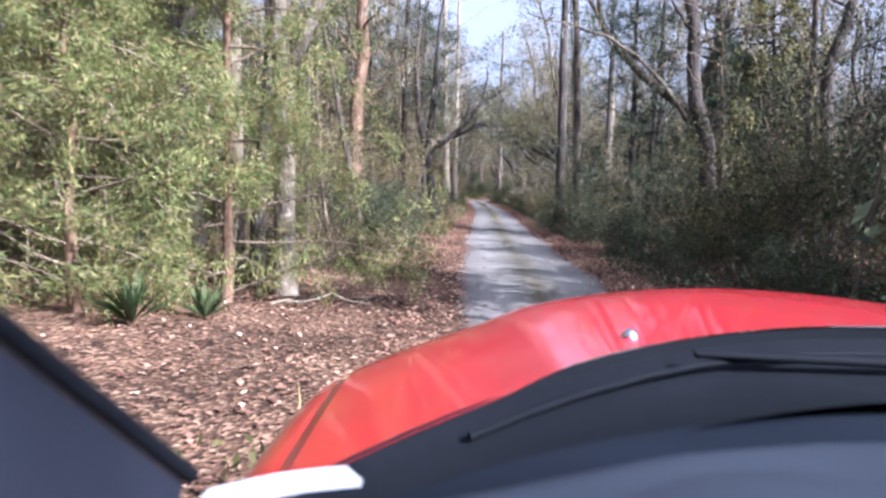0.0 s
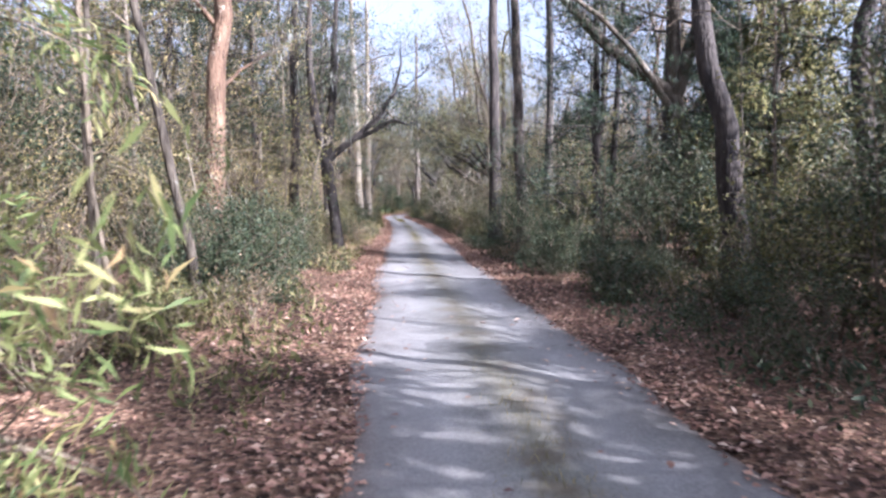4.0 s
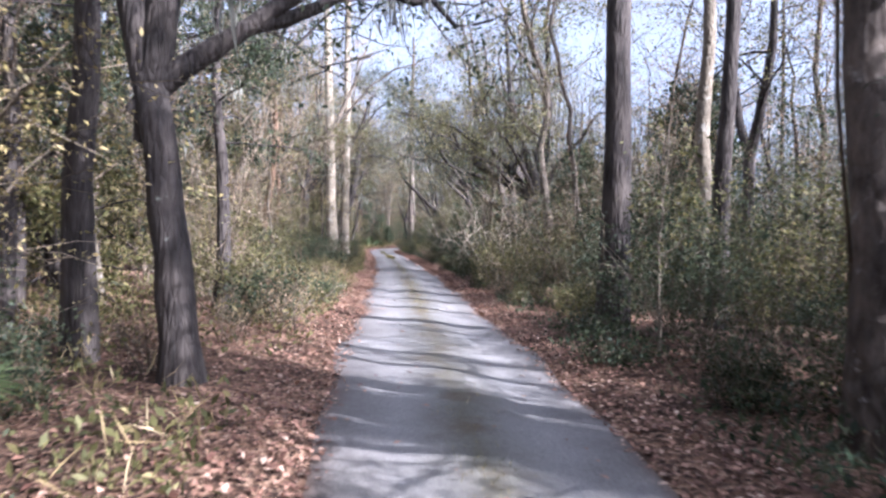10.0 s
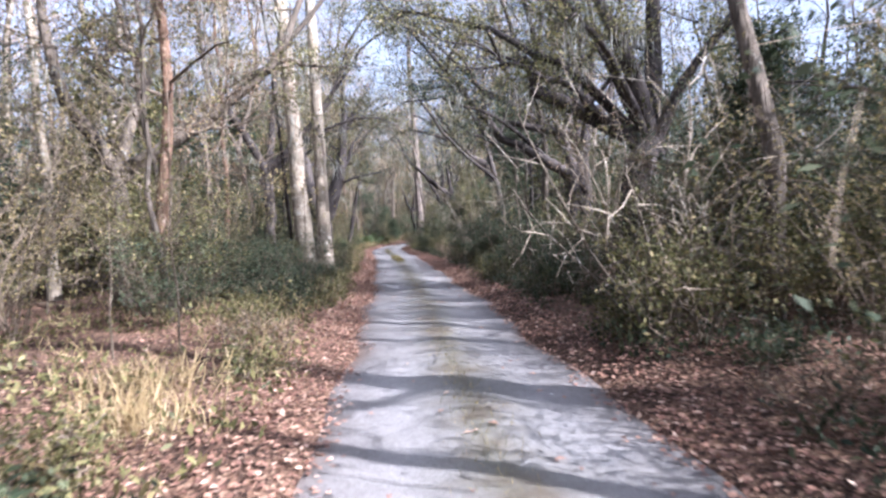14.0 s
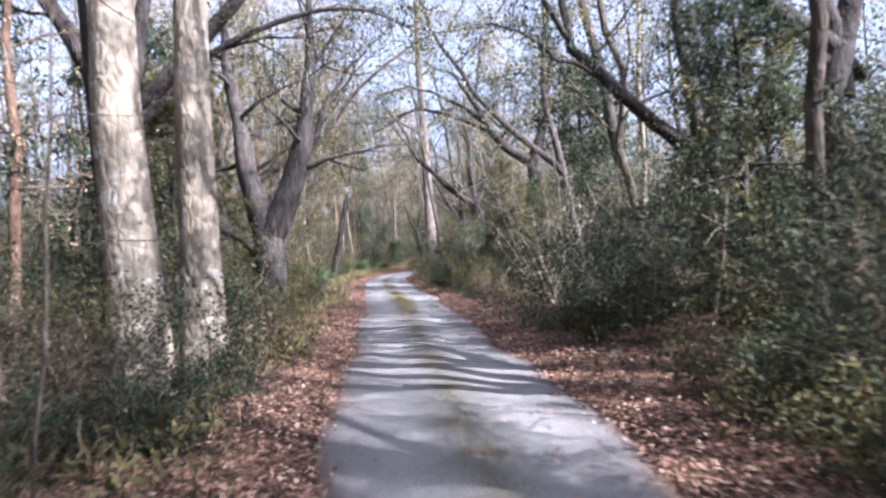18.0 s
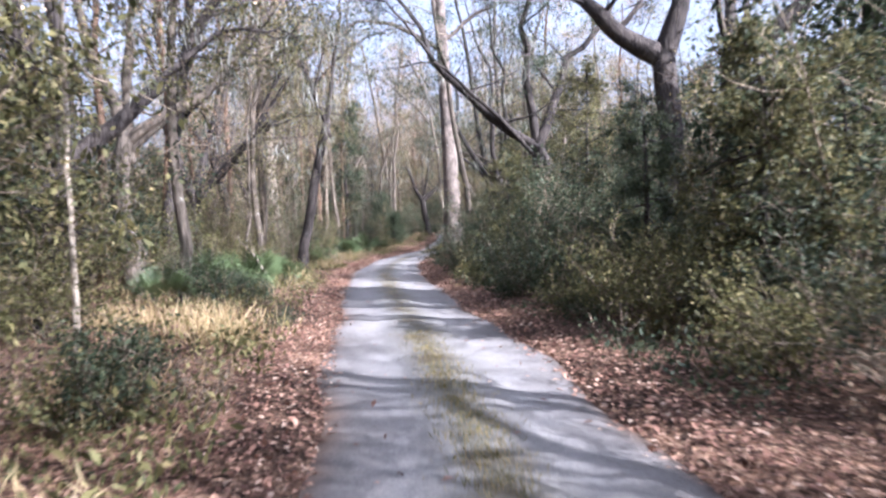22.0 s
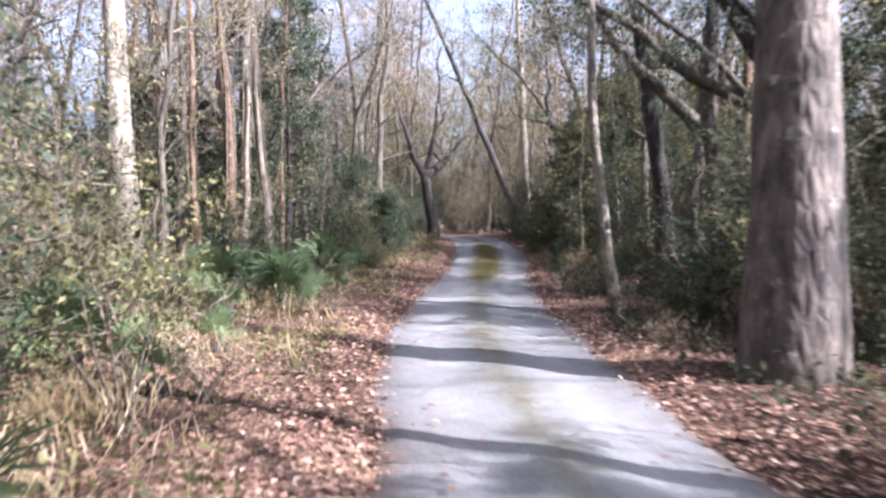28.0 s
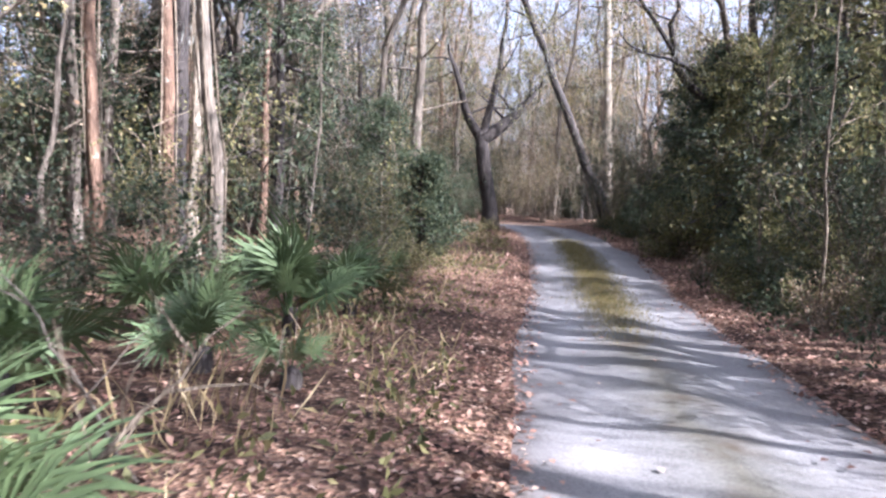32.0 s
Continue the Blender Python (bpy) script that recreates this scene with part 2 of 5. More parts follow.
def plain(name, colour, rough=0.5, metal=0.0, spec=0.5, grain=60, amount=0.15, coat=0.0):
    m, n, l, b = mat(name, rough, spec)
    g = noisetex(n, l, grain, 4)
    lo, hi = [tuple(c * (1 - s * amount) for c in colour) for s in (1, -1)]
    r = ramp(n, [(0.3, lo), (0.7, hi)])
    l.new(g.outputs[0], r.inputs[0])
    l.new(r.outputs[0], b.inputs["Base Color"])
    b.inputs["Metallic"].default_value, b.inputs["Coat Weight"].default_value = metal, coat
    b.inputs["Coat Roughness"].default_value = 0.06
    bump(n, l, g.outputs[0], b, 0.06, 0.003)
    return m


PAINT = plain("red_car_paint", (0.42, 0.008, 0.016), 0.35, 0.0, 0.4, 5, 0.1, 0.9)
TRIM = plain("black_plastic", (0.005, 0.006, 0.008), 0.75, 0, 0.08)
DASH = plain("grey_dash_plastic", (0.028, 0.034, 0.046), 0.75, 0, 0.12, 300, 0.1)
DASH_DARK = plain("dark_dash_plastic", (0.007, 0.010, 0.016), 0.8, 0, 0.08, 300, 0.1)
PILLAR = plain("grey_pillar_cloth", (0.013, 0.015, 0.022), 0.95, 0, 0.1, 200, 0.1)
RUBBER = plain("black_rubber", (0.012, 0.012, 0.012), 0.8)
STEEL = plain("wheel_steel", (0.5, 0.5, 0.52), 0.3, 1.0)
PAPER = plain("white_paper", (0.75, 0.76, 0.78), 0.7)
LAMPGLASS = plain("lamp_lens", (0.6, 0.6, 0.62), 0.1)

# ---- mesh tools ----
R = np.random.RandomState(7)


class Mesh:
    """Collects tubes and leaves as arrays, then turns into one mesh."""

    def __init__(self):
        self.v, self.q, self.n = [], [], 0

    def add(self, verts, quads):
        self.v.append(np.asarray(verts, float).reshape(-1, 3))
        self.q.append(np.asarray(quads, int).reshape(-1, 4) + self.n)
        self.n += len(self.v[-1])
        return self

    def tube(self, pts, radii, sides=6, knobs=0.0):
        pts, radii = np.asarray(pts, float), np.asarray(radii, float)
        k = len(pts)
        d = np.gradient(pts, axis=0)
        d /= np.linalg.norm(d, axis=1)[:, None] + 1e-9
        ref = np.array([1.0, 0, 0]) if abs(d[0][0]) < 0.8 else np.array([0, 1.0, 0])
        a = np.cross(d, ref)
        a /= np.linalg.norm(a, axis=1)[:, None] + 1e-9
        c = np.cross(d, a)
        ang = np.arange(sides) * 2 * np.pi / sides
        rr = radii[:, None] * (1 + knobs * R.randn(k, sides)) if knobs else np.repeat(radii[:, None], sides, 1)
        ring = pts[:, None, :] + rr[:, :, None] * (np.cos(ang)[None, :, None] * a[:, None, :] + np.sin(ang)[None, :, None] * c[:, None, :])
        i, j = np.meshgrid(np.arange(k - 1), np.arange(sides), indexing="ij")
        j2 = (j + 1) % sides
        q = np.stack([i * sides + j, i * sides + j2, (i + 1) * sides + j2, (i + 1) * sides + j], -1).reshape(-1, 4)
        return self.add(ring.reshape(-1, 3), q)

    def ribbon(self, pts, radii):
        """A hair-thin twig: one strip, turned at random about its own line."""
        pts, radii = np.asarray(pts, float), np.asarray(radii, float)
        d = pts[-1] - pts[0]
        s = np.cross(d, R.randn(3))
        s /= np.linalg.norm(s) + 1e-9
        k = len(pts)
        i = np.arange(k - 1)
        return self.add(np.concatenate([pts + s * radii[:, None], pts - s * radii[:, None]]), np.stack([i, i + 1, k + i + 1, k + i], 1))

    def leaves(self, at, size, ahead=None, width=0.45, spread=1.0, flat=0.0):
        """Lozenge leaves at the points: base, two sides, tip. flat: how far they lie level."""
        at = np.asarray(at, float)
        k = len(at)
        if not k:
            return self
        d = R.randn(k, 3) * spread
        if ahead is not None:
            d = d + ahead
        d[:, 2] *= 1 - flat
        d /= np.linalg.norm(d, axis=1)[:, None] + 1e-9
        up = R.randn(k, 3) * (1 - flat * 0.8) + np.array([0, 0, 0.5 + 3 * flat])
        s = np.cross(d, up)
        s /= np.linalg.norm(s, axis=1)[:, None] + 1e-9
        sz = (np.asarray(size) * R.uniform(0.6, 1.35, k))[:, None] if np.ndim(size) == 0 else np.asarray(size)[:, None]
        nn = np.cross(s, d) * sz * 0.12
        p = np.stack([at, at + d * sz * 0.5 + s * sz * width * 0.5 + nn, at + d * sz, at + d * sz * 0.5 - s * sz * width * 0.5 + nn], 1)
        return self.add(p.reshape(-1, 3), np.arange(4 * k).reshape(-1, 4))

    def grid(self, fn, us, vs):
        p = np.array([[fn(u_, v_) for v_ in vs] for u_ in us], float)
        nu, nv = len(us), len(vs)
        i, j = np.meshgrid(np.arange(nu - 1), np.arange(nv - 1), indexing="ij")
        q = np.stack([i * nv + j, (i + 1) * nv + j, (i + 1) * nv + j + 1, i * nv + j + 1], -1).reshape(-1, 4)
        return self.add(p.reshape(-1, 3), q)

    def box(self, lo, hi):
        (x0, y0, z0), (x1, y1, z1) = lo, hi
        vs = [(x, y, z) for z in (z0, z1) for x, y in ((x0, y0), (x1, y0), (x1, y1), (x0, y1))]
        return self.add(vs, [(3, 2, 1, 0), (4, 5, 6, 7), (0, 1, 5, 4), (1, 2, 6, 5), (2, 3, 7, 6), (3, 0, 4, 7)])

    def mesh(self, name, material, smooth=True):
        v, q = (np.concatenate(self.v), np.concatenate(self.q)) if self.v else (np.zeros((0, 3)), np.zeros((0, 4), int))
        me = bpy.data.meshes.new(name)
        me.vertices.add(len(v))
        me.vertices.foreach_set("co", v.astype(np.float32).ravel())
        me.loops.add(q.size)
        me.loops.foreach_set("vertex_index", q.astype(np.int32).ravel())
        me.polygons.add(len(q))
        me.polygons.foreach_set("loop_start", np.arange(0, q.size, 4, dtype=np.int32))
        me.polygons.foreach_set("use_smooth", np.full(len(q), smooth))
        me.update(calc_edges=True)
        me.materials.append(material)
        return me


FINE = ("branchwork", "foliage", "hanging_moss", "tuft", "rosette")


def part(name, m, material, parent, label="", smooth=True):
    ob = new(name, m.mesh(name, material, smooth) if isinstance(m, Mesh) else m)
    ob.parent = parent
    return tagged(ob, label=label, kind="stuff" if name in FINE else "")


def thing(name, label, category, group="", at=(0, 0, 0), turn=0.0):
    ob = new(name)
    ob.matrix_basis = pose(*at, 0, 0, turn)
    ob.empty_display_size = 0.2
    return tagged(ob, label=label, category=category, group=group)


# ---- the lane's line ----
LINE_Y = np.array([-40, -10, 0, 10, 18, 28, 38, 50, 62, 70, 80, 87, 94, 100, 106, 112, 117, 120, 122])
LINE_X = np.array([-0.2, 0.95, 1.2, 1.4, 1.7, 2.15, 2.7, 3.25, 3.55, 3.75, 3.72, 3.78, 4.35, 5.4, 6.95, 8.75, 10.0, 10.55, 10.75])


def smooth_line():
    y = np.arange(-40, 122.1, 0.5)
    x = np.interp(y, LINE_Y, LINE_X)
    for _ in range(3):
        x = np.convolve(np.pad(x, 4, mode="edge"), np.ones(9) / 9, "valid")
    pts = np.stack([x, y], 1)
    end, ang = pts[-1], 1.45          # over a low rise the lane bends away to the left
    more = []
    for k in range(110):
        ang += 0.062 if k < 25 else 0.0
        end = end + 0.5 * np.array([math.cos(ang), math.sin(ang)])
        more.append(end)
    return np.vstack([pts, more])


LANE = smooth_line()
LANE_D = np.gradient(LANE, axis=0)
LANE_D /= np.linalg.norm(LANE_D, axis=1)[:, None]
LANE_N = np.stack([LANE_D[:, 1], -LANE_D[:, 0]], 1)     # to the right


def aside(x, y):
    """Signed distance from the lane's middle (right is positive), and the index of the nearest step."""
    p = np.stack([np.atleast_1d(x), np.atleast_1d(y)], 1).astype(float)
    out, idx = np.empty(len(p)), np.empty(len(p), int)
    for a in range(0, len(p), 2000):
        d = p[a:a + 2000, None, :] - LANE[None]
        k = (d ** 2).sum(2).argmin(1)
        idx[a:a + 2000] = k
        dd = p[a:a + 2000] - LANE[k]
        s = np.sign((dd * LANE_N[k]).sum(1))
        out[a:a + 2000] = s * np.hypot(dd[:, 0], dd[:, 1])
    return out, idx


BEND = 324                              # the lane's step at which it turns off


def relief(y):
    """A low rise towards the bend."""
    t = np.clip((np.asarray(y, float) - 108) / 17, 0, 1)
    return 0.85 * t * t * (3 - 2 * t)


def height(x, y):
    """The forest floor: nearly level, a little lumpy off the lane, a low bank at its sides."""
    off, _ = aside(x, y)
    off = np.abs(off)
    x, y = np.atleast_1d(x), np.atleast_1d(y)
    lump = 0.10 * np.sin(x * 0.9 + 1.3 * np.sin(y * 0.31)) * np.cos(y * 0.7 + 0.8 * np.sin(x * 0.43)) + 0.04 * np.sin(x * 2.9 + y * 2.3)
    k = np.clip((off - 1.3) / 2.5, 0, 1)
    return relief(y) - 0.05 + 0.10 * np.clip((off - 0.95) / 0.6, 0, 1) + k * (lump + 0.06)


def ground_z(x, y):
    return float(height(x, y)[0])


# ---- ground and lane ----
def spaced(lo, hi, step):
    mid = np.arange(lo, hi + 1e-6, step)
    far = np.cumsum(1.35 ** np.arange(1, 21)) * step
    far = far[far < 2500]
    return np.concatenate([lo - far[::-1], mid, hi + far])


gx, gy = spaced(-16, 28, 0.45), spaced(-12, 150, 0.6)
X, Y = np.meshgrid(gx, gy, indexing="ij")
Z = height(X.ravel(), Y.ravel())
i, j = np.meshgrid(np.arange(len(gx) - 1), np.arange(len(gy) - 1), indexing="ij")
k = len(gy)
gm = Mesh().add(np.stack([X.ravel(), Y.ravel(), Z], 1), np.stack([i * k + j, (i + 1) * k + j, (i + 1) * k + j + 1, i * k + j + 1], -1).reshape(-1, 4))
ground = tagged(new("ground", gm.mesh("ground", GROUND)), "forest floor covered in brown fallen leaves", "ground", kind="structure")

us = np.linspace(-1, 1, 15)
w = np.interp(LANE[:, 1], [40, 52, 72, 98, 106, 116], [1.29, 1.2, 1.24, 1.3, 1.5, 1.5]) + 0.10 * np.sin(np.arange(len(LANE)) * 0.37) + 0.08 * np.sin(np.arange(len(LANE)) * 0.91)
prof = 0.035 - 0.05 * np.abs(us) ** 6 - 0.028 * np.exp(-((np.abs(us) - 0.5) / 0.2) ** 2) + 0.012 * np.exp(-(us / 0.2) ** 2)
rp = np.zeros((len(LANE), 15, 3))
rp[:, :, :2] = LANE[:, None, :] + (w[:, None] * us[None])[:, :, None] * LANE_N[:, None, :]
rp[:, :, 2] = prof[None] + 0.006 * np.sin(np.arange(len(LANE)) * 0.23)[:, None] + relief(LANE[:, 1])[:, None]
i, j = np.meshgrid(np.arange(len(LANE) - 1), np.arange(14), indexing="ij")
rq = np.stack([i * 15 + j, i * 15 + j + 1, (i + 1) * 15 + j + 1, (i + 1) * 15 + j], -1).reshape(-1, 4)
rm = Mesh().add(rp.reshape(-1, 3), rq).mesh("road", ROAD)
uvl = rm.uv_layers.new(name="across")
uu = np.stack([np.tile((us + 1) / 2, len(LANE)), np.repeat(np.arange(len(LANE)) * 0.5, 15)], 1)
uvl.data.foreach_set("uv", uu[rq.ravel()].astype(np.float32).ravel())
road = tagged(new("road", rm), "narrow pale sandy lane with two worn wheel tracks", "road", kind="structure")

# ---- trees ----


def bend(p0, d0, length, k, wander=0.12, rise=0.0, r=R):
    """A wandering line from p0 along d0; rise turns it up (or down) as it goes."""
    pts, d, step = [np.array(p0, float)], np.array(d0, float) / np.linalg.norm(d0), length / k
    for _ in range(k):
        d = d + r.randn(3) * wander + np.array([0, 0, rise])
        d /= np.linalg.norm(d)
        pts.append(pts[-1] + d * step)
    return np.array(pts)


def along(pts, f):
    f = np.clip(f, 0, 1) * (len(pts) - 1)
    a = int(min(f, len(pts) - 2))
    return pts[a] + (pts[a + 1] - pts[a]) * (f - a), pts[a + 1] - pts[a]


def twigs_on(limb_pts, limb_r, tw, tips, count, length, r=R, rise=0.05, thick=0.35, sub=2):
    """Twigs along a limb, each with a few side twigs; their outer ends go to tips."""
    for _ in range(count):
        p, d = along(limb_pts, r.uniform(0.25, 1.0))
        d = d / (np.linalg.norm(d) + 1e-9) + r.randn(3) * 0.75
        ln = length * r.uniform(0.5, 1.2)
        t = bend(p, d, ln, 3, 0.25, rise, r)
        tr = max(limb_r * thick * r.uniform(0.4, 0.9), 0.008)
        tw.ribbon(t, np.linspace(tr, 0.003, 4))
        tips.append(t[-1])
        tips.append(t[2])
        for _ in range(sub):
            q, e = along(t, r.uniform(0.3, 0.9))
            s = bend(q, e / (np.linalg.norm(e) + 1e-9) + r.randn(3) * 0.8, ln * 0.55, 2, 0.3, rise, r)
            tw.ribbon(s, np.linspace(tr * 0.6, 0.003, 3))
            tips.append(s[-1])
            tips.append(s[1])


def around(tips, per, spread, r=R):
    t = np.repeat(np.array(tips), per, 0)
    return t + r.randn(len(t), 3) * spread


def clumps(tips, per, r, share=0.4):
    """Leaf tufts at some of the twig ends, with gaps between."""
    t = np.array(tips)
    t = np.repeat(t[r.rand(len(t)) < share], int(per * 2.4) + 1, 0)
    return t + r.randn(len(t), 3) * np.array([0.17, 0.17, 0.11])


def trunk_line(h, lean, wander, k=12, r=R, arch=1.1):
    t = np.linspace(0, 1, k + 1)
    w1 = np.cumsum(r.randn(k + 1, 2), 0) * wander
    w1 -= w1[0]
    x, y = lean[0] * t ** arch + w1[:, 0], lean[1] * t ** arch + w1[:, 1]
    return np.stack([x, y, np.concatenate([[-0.15], t[1:] * h])], 1)


def flare(rad, k, taper=0.35, foot=0.35):
    t = np.linspace(0, 1, k)
    return rad * (1 - (1 - taper) * t) * (1 + foot * np.exp(-t * 16))


def tree(name, label, x, y, d, h, lean=(0, 0), bark_=BARK_GREY, limbs=8, first=0.45, reach=2.2, twig=8, leaf=None, per=0, leafsize=0.07,
         wander=0.05, fork=None, vine=False, moss=0, seed=1, group="trees beside the lane", big=(), rise=0.05, sides=14, arch=1.1):
    """A tree that stands at (x, y): trunk, each main limb, twigs, and its leaves where it has any.
    lean: how far its top stands off its foot. fork: (height, [(top dx, dy, dz, thickness), ...]). big: limbs (from z, dx, dy, dz, radius)."""
    r = np.random.RandomState(seed)
    top = thing(name, label, "tree", group, (x, y, ground_z(x, y)), 0)
    rad = d / 2
    tw, tips = Mesh(), []
    arms = []
    if fork:
        fz, stems = fork
        line = trunk_line(fz, (lean[0] * fz / h, lean[1] * fz / h), wander * 0.5, 7, r)
        up = (line[-1] - line[-2]) / np.linalg.norm(line[-1] - line[-2])
        dome = np.vstack([line, line[-1] + up * rad * 0.5, line[-1] + up * rad * 0.9])          # rounded crotch
        part("trunk", Mesh().tube(dome, np.concatenate([flare(rad, 8, 0.82), [rad * 0.62, rad * 0.2]]), sides, 0.04), bark_, top)
        for sx_, sy_, sz_, sr in stems:
            e = line[-1] + np.array([sx_, sy_, sz_])
            t = np.linspace(-0.08, 1, 11)[:, None]
            mid = np.array([sx_ * 0.25, sy_ * 0.25, -sz_ * 0.04])
            w1 = np.cumsum(r.randn(11, 3) * wander * 1.3, 0) * np.clip(t, 0, 1)
            c_ = line[-1] + (e - line[-1]) * t + mid * np.sin(np.clip(t, 0, 1) * np.pi) + w1
            part("limb", Mesh().tube(c_, np.concatenate([[sr * 0.65, sr * 1.1], np.linspace(sr, sr * 0.22, 9)]), max(8, sides - 4), 0.04), bark_, top)
            arms.append((c_, sr))
    else:
        line = trunk_line(h, lean, wander, 14, r, arch)
        part("trunk", Mesh().tube(line, flare(rad, 15, 0.3), sides, 0.03), bark_, top)
        arms.append((line, rad))
    for bz, bx, by, bzz, br in big:
        p0 = np.array([np.interp(bz, arms[0][0][:, 2], arms[0][0][:, 0]), np.interp(bz, arms[0][0][:, 2], arms[0][0][:, 1]), bz])
        if fork:
            p0 = np.array([line[-1][0], line[-1][1], bz]) if bz <= line[-1][2] else p0
        t = np.linspace(0, 1, 12)[:, None]
        w1 = np.cumsum(r.randn(12, 3) * 0.13, 0) * t
        c_ = p0 + np.array([bx, by, bzz]) * t + np.array([0, 0, 0.18 * math.hypot(bx, by)]) * np.sin(t * np.pi) + w1
        part("limb", Mesh().tube(c_, np.linspace(br, br * 0.15, 12), 9, 0.05), bark_, top)
        twigs_on(c_, br * 0.5, tw, tips, 26, 1.3, r, 0.03, sub=3)
    for k in range(limbs):
        a_pts, a_r = arms[k % len(arms)]
        f = first + (0.98 - first) * (k + r.uniform(0, 0.8)) / limbs
        p, dd = along(a_pts, f)
        ang = k * 2.4 + r.uniform(-0.6, 0.6)
        d0 = np.array([math.cos(ang), math.sin(ang), r.uniform(0.1, 0.9)])
        ln = reach * r.uniform(0.6, 1.25) * (1.15 - 0.5 * f)
        c_ = bend(p, d0, ln, 6, 0.16, rise, r)
        br = max(a_r * (1 - 0.6 * f) * r.uniform(0.22, 0.42), 0.012)
        if br > 0.045:
            part("limb", Mesh().tube(c_, np.linspace(br, br * 0.12, 7), 7, 0.04), bark_, top)
        else:
            tw.tube(c_, np.linspace(br, br * 0.25, 7), 5)
        for _ in range(3):
            q, e = along(c_, r.uniform(0.25, 0.85))
            s_ = bend(q, e / (np.linalg.norm(e) + 1e-9) + r.randn(3) * 0.7, ln * r.uniform(0.35, 0.7), 5, 0.2, rise, r)
            tw.ribbon(s_, np.linspace(max(br * 0.4, 0.012), 0.005, 6))
            twigs_on(s_, br * 0.5, tw, tips, max(2, twig // 3), ln * 0.34, r)
        twigs_on(c_, br, tw, tips, twig // 2, ln * 0.5, r)
    if tw.n:
        part("branchwork", tw, TWIG if bark_ is not BARK_DARK else BARK_DARK, top)
    if leaf and per and tips:
        part("foliage", Mesh().leaves(clumps(tips, per, r), leafsize, spread=1.0, width=0.55), leaf, top)
    if moss and tips:
        mp = around([tips[q] for q in r.choice(len(tips), moss)], 14, 0.10, r)
        part("hanging_moss", Mesh().leaves(mp, 0.35, ahead=np.array([0, 0, -3.0]), width=0.07, spread=0.5), MOSS, top, "grey moss hanging in strands")
    if vine:
        vm = Mesh()
        for q in range(3):
            t = np.linspace(0, 1, 16)
            a0 = r.uniform(0, 6.28)
            c_ = np.stack([np.interp(t, np.linspace(0, 1, len(line)), line[:, 0]) + (rad * 1.1 + 0.02) * np.cos(a0 + t * 3),
                           np.interp(t, np.linspace(0, 1, len(line)), line[:, 1]) + (rad * 1.1 + 0.02) * np.sin(a0 + t * 3),
                           np.interp(t, np.linspace(0, 1, len(line)), line[:, 2])], 1)
            vm.tube(c_, np.full(16, 0.018), 5, 0.1)
        part("vine", vm, TWIG, top, "woody vine winding up the trunk")
    return top


# near the start
tree("tree", "pale-barked tree forking low beside the lane", -2.08, 9.5, 0.30, 12, bark_=BARK_PALE, fork=(2.75, [(-0.5, 0.3, 9, 0.11), (1.0, 0.2, 5, 0.09)]), limbs=8, seed=11)
tree("tree", "pale straight trunk among cedar sprays", -3.2, 11.0, 0.30, 15, (-0.4, 0), BARK_PALE, 8, 0.5, seed=12)
tree("tree", "dark slender trunk behind a pale tree", -2.75, 10.6, 0.2, 13, (-0.3, 0.2), BARK_DARK, 7, 0.5, seed=13)
tree("tree", "thin pale sapling trunk with bare twigs", -2.2, 13.7, 0.07, 7, (-0.2, 0), TWIG, 9, 0.25, 0.9, 5, seed=14, wander=0.04)
tree("tree", "thin crooked pale sapling", -2.93, 15.4, 0.10, 8, (0.1, 0), BARK_GREY, 9, 0.2, 1.0, 5, seed=15, wander=0.05)
tree("tree", "slim pale tree leaning over undergrowth", -1.75, 15.7, 0.13, 11, (-1.8, 0), BARK_GREY, 9, 0.3, 1.4, 6, seed=16)
tree("tree", "stout reddish trunk with peeling bark", -2.9, 21.6, 0.48, 15, (0.2, 0.4), BARK_RED, 10, 0.22, 2.2, 8, LEAF_OLIVE, 3, seed=17, wander=0.07, moss=20)
tree("tree", "dark curved oak beside the lane forking into limbs", -0.35, 27.6, 0.36, 12, bark_=BARK_DARK,
     fork=(2.7, [(-0.7, 0.4, 6, 0.15), (0.35, 0.2, 6.5, 0.15), (2.0, 0.5, 3.2, 0.10)]), lean=(-1.9, 0.6), limbs=12, first=0.3, reach=2.6, twig=9, leaf=LEAF_DARK, per=4, seed=18, moss=30,
     big=((2.6, 2.8, 0.6, 1.6, 0.11),))
tree("tree", "dark upright trunk beside a curved oak", -1.75, 29.0, 0.32, 14, (0.1, 0), BARK_DARK, 10, 0.3, 2.0, 8, LEAF_DARK, 3, seed=19)
tree("tree", "tall grey pine trunk leaning slightly", 4.75, 25.4, 0.30, 19, (-1.2, 0.4), BARK_PINE, 9, 0.6, 1.8, 7, LEAF_DARK, 3, seed=20, wander=0.04, vine=True)
tree("tree", "tall straight dark grey trunk beside the lane", 4.98, 31.0, 0.42, 20, (-0.7, 0.2), BARK_DARK, 10, 0.5, 2.2, 8, seed=21, wander=0.03)
tree("tree", "straight slim dark grey trunk in undergrowth", 7.0, 31.8, 0.28, 17, (-0.2, 0), BARK_DARK, 9, 0.45, 2.0, 7, seed=22)
tree("tree", "massive dark trunk deep in shade", 11.9, 32.3, 0.75, 18, (0.3, 0), BARK_DARK, 11, 0.35, 3.2, 9, LEAF_DARK, 3, seed=23)
tree("tree", "dark bent oak trunk with a swept bole", 6.6, 17.4, 0.42, 13, (-1.6, 0.6), BARK_DARK, 10, 0.35, 2.8, 9, LEAF_DARK, 4, seed=24, wander=0.12)
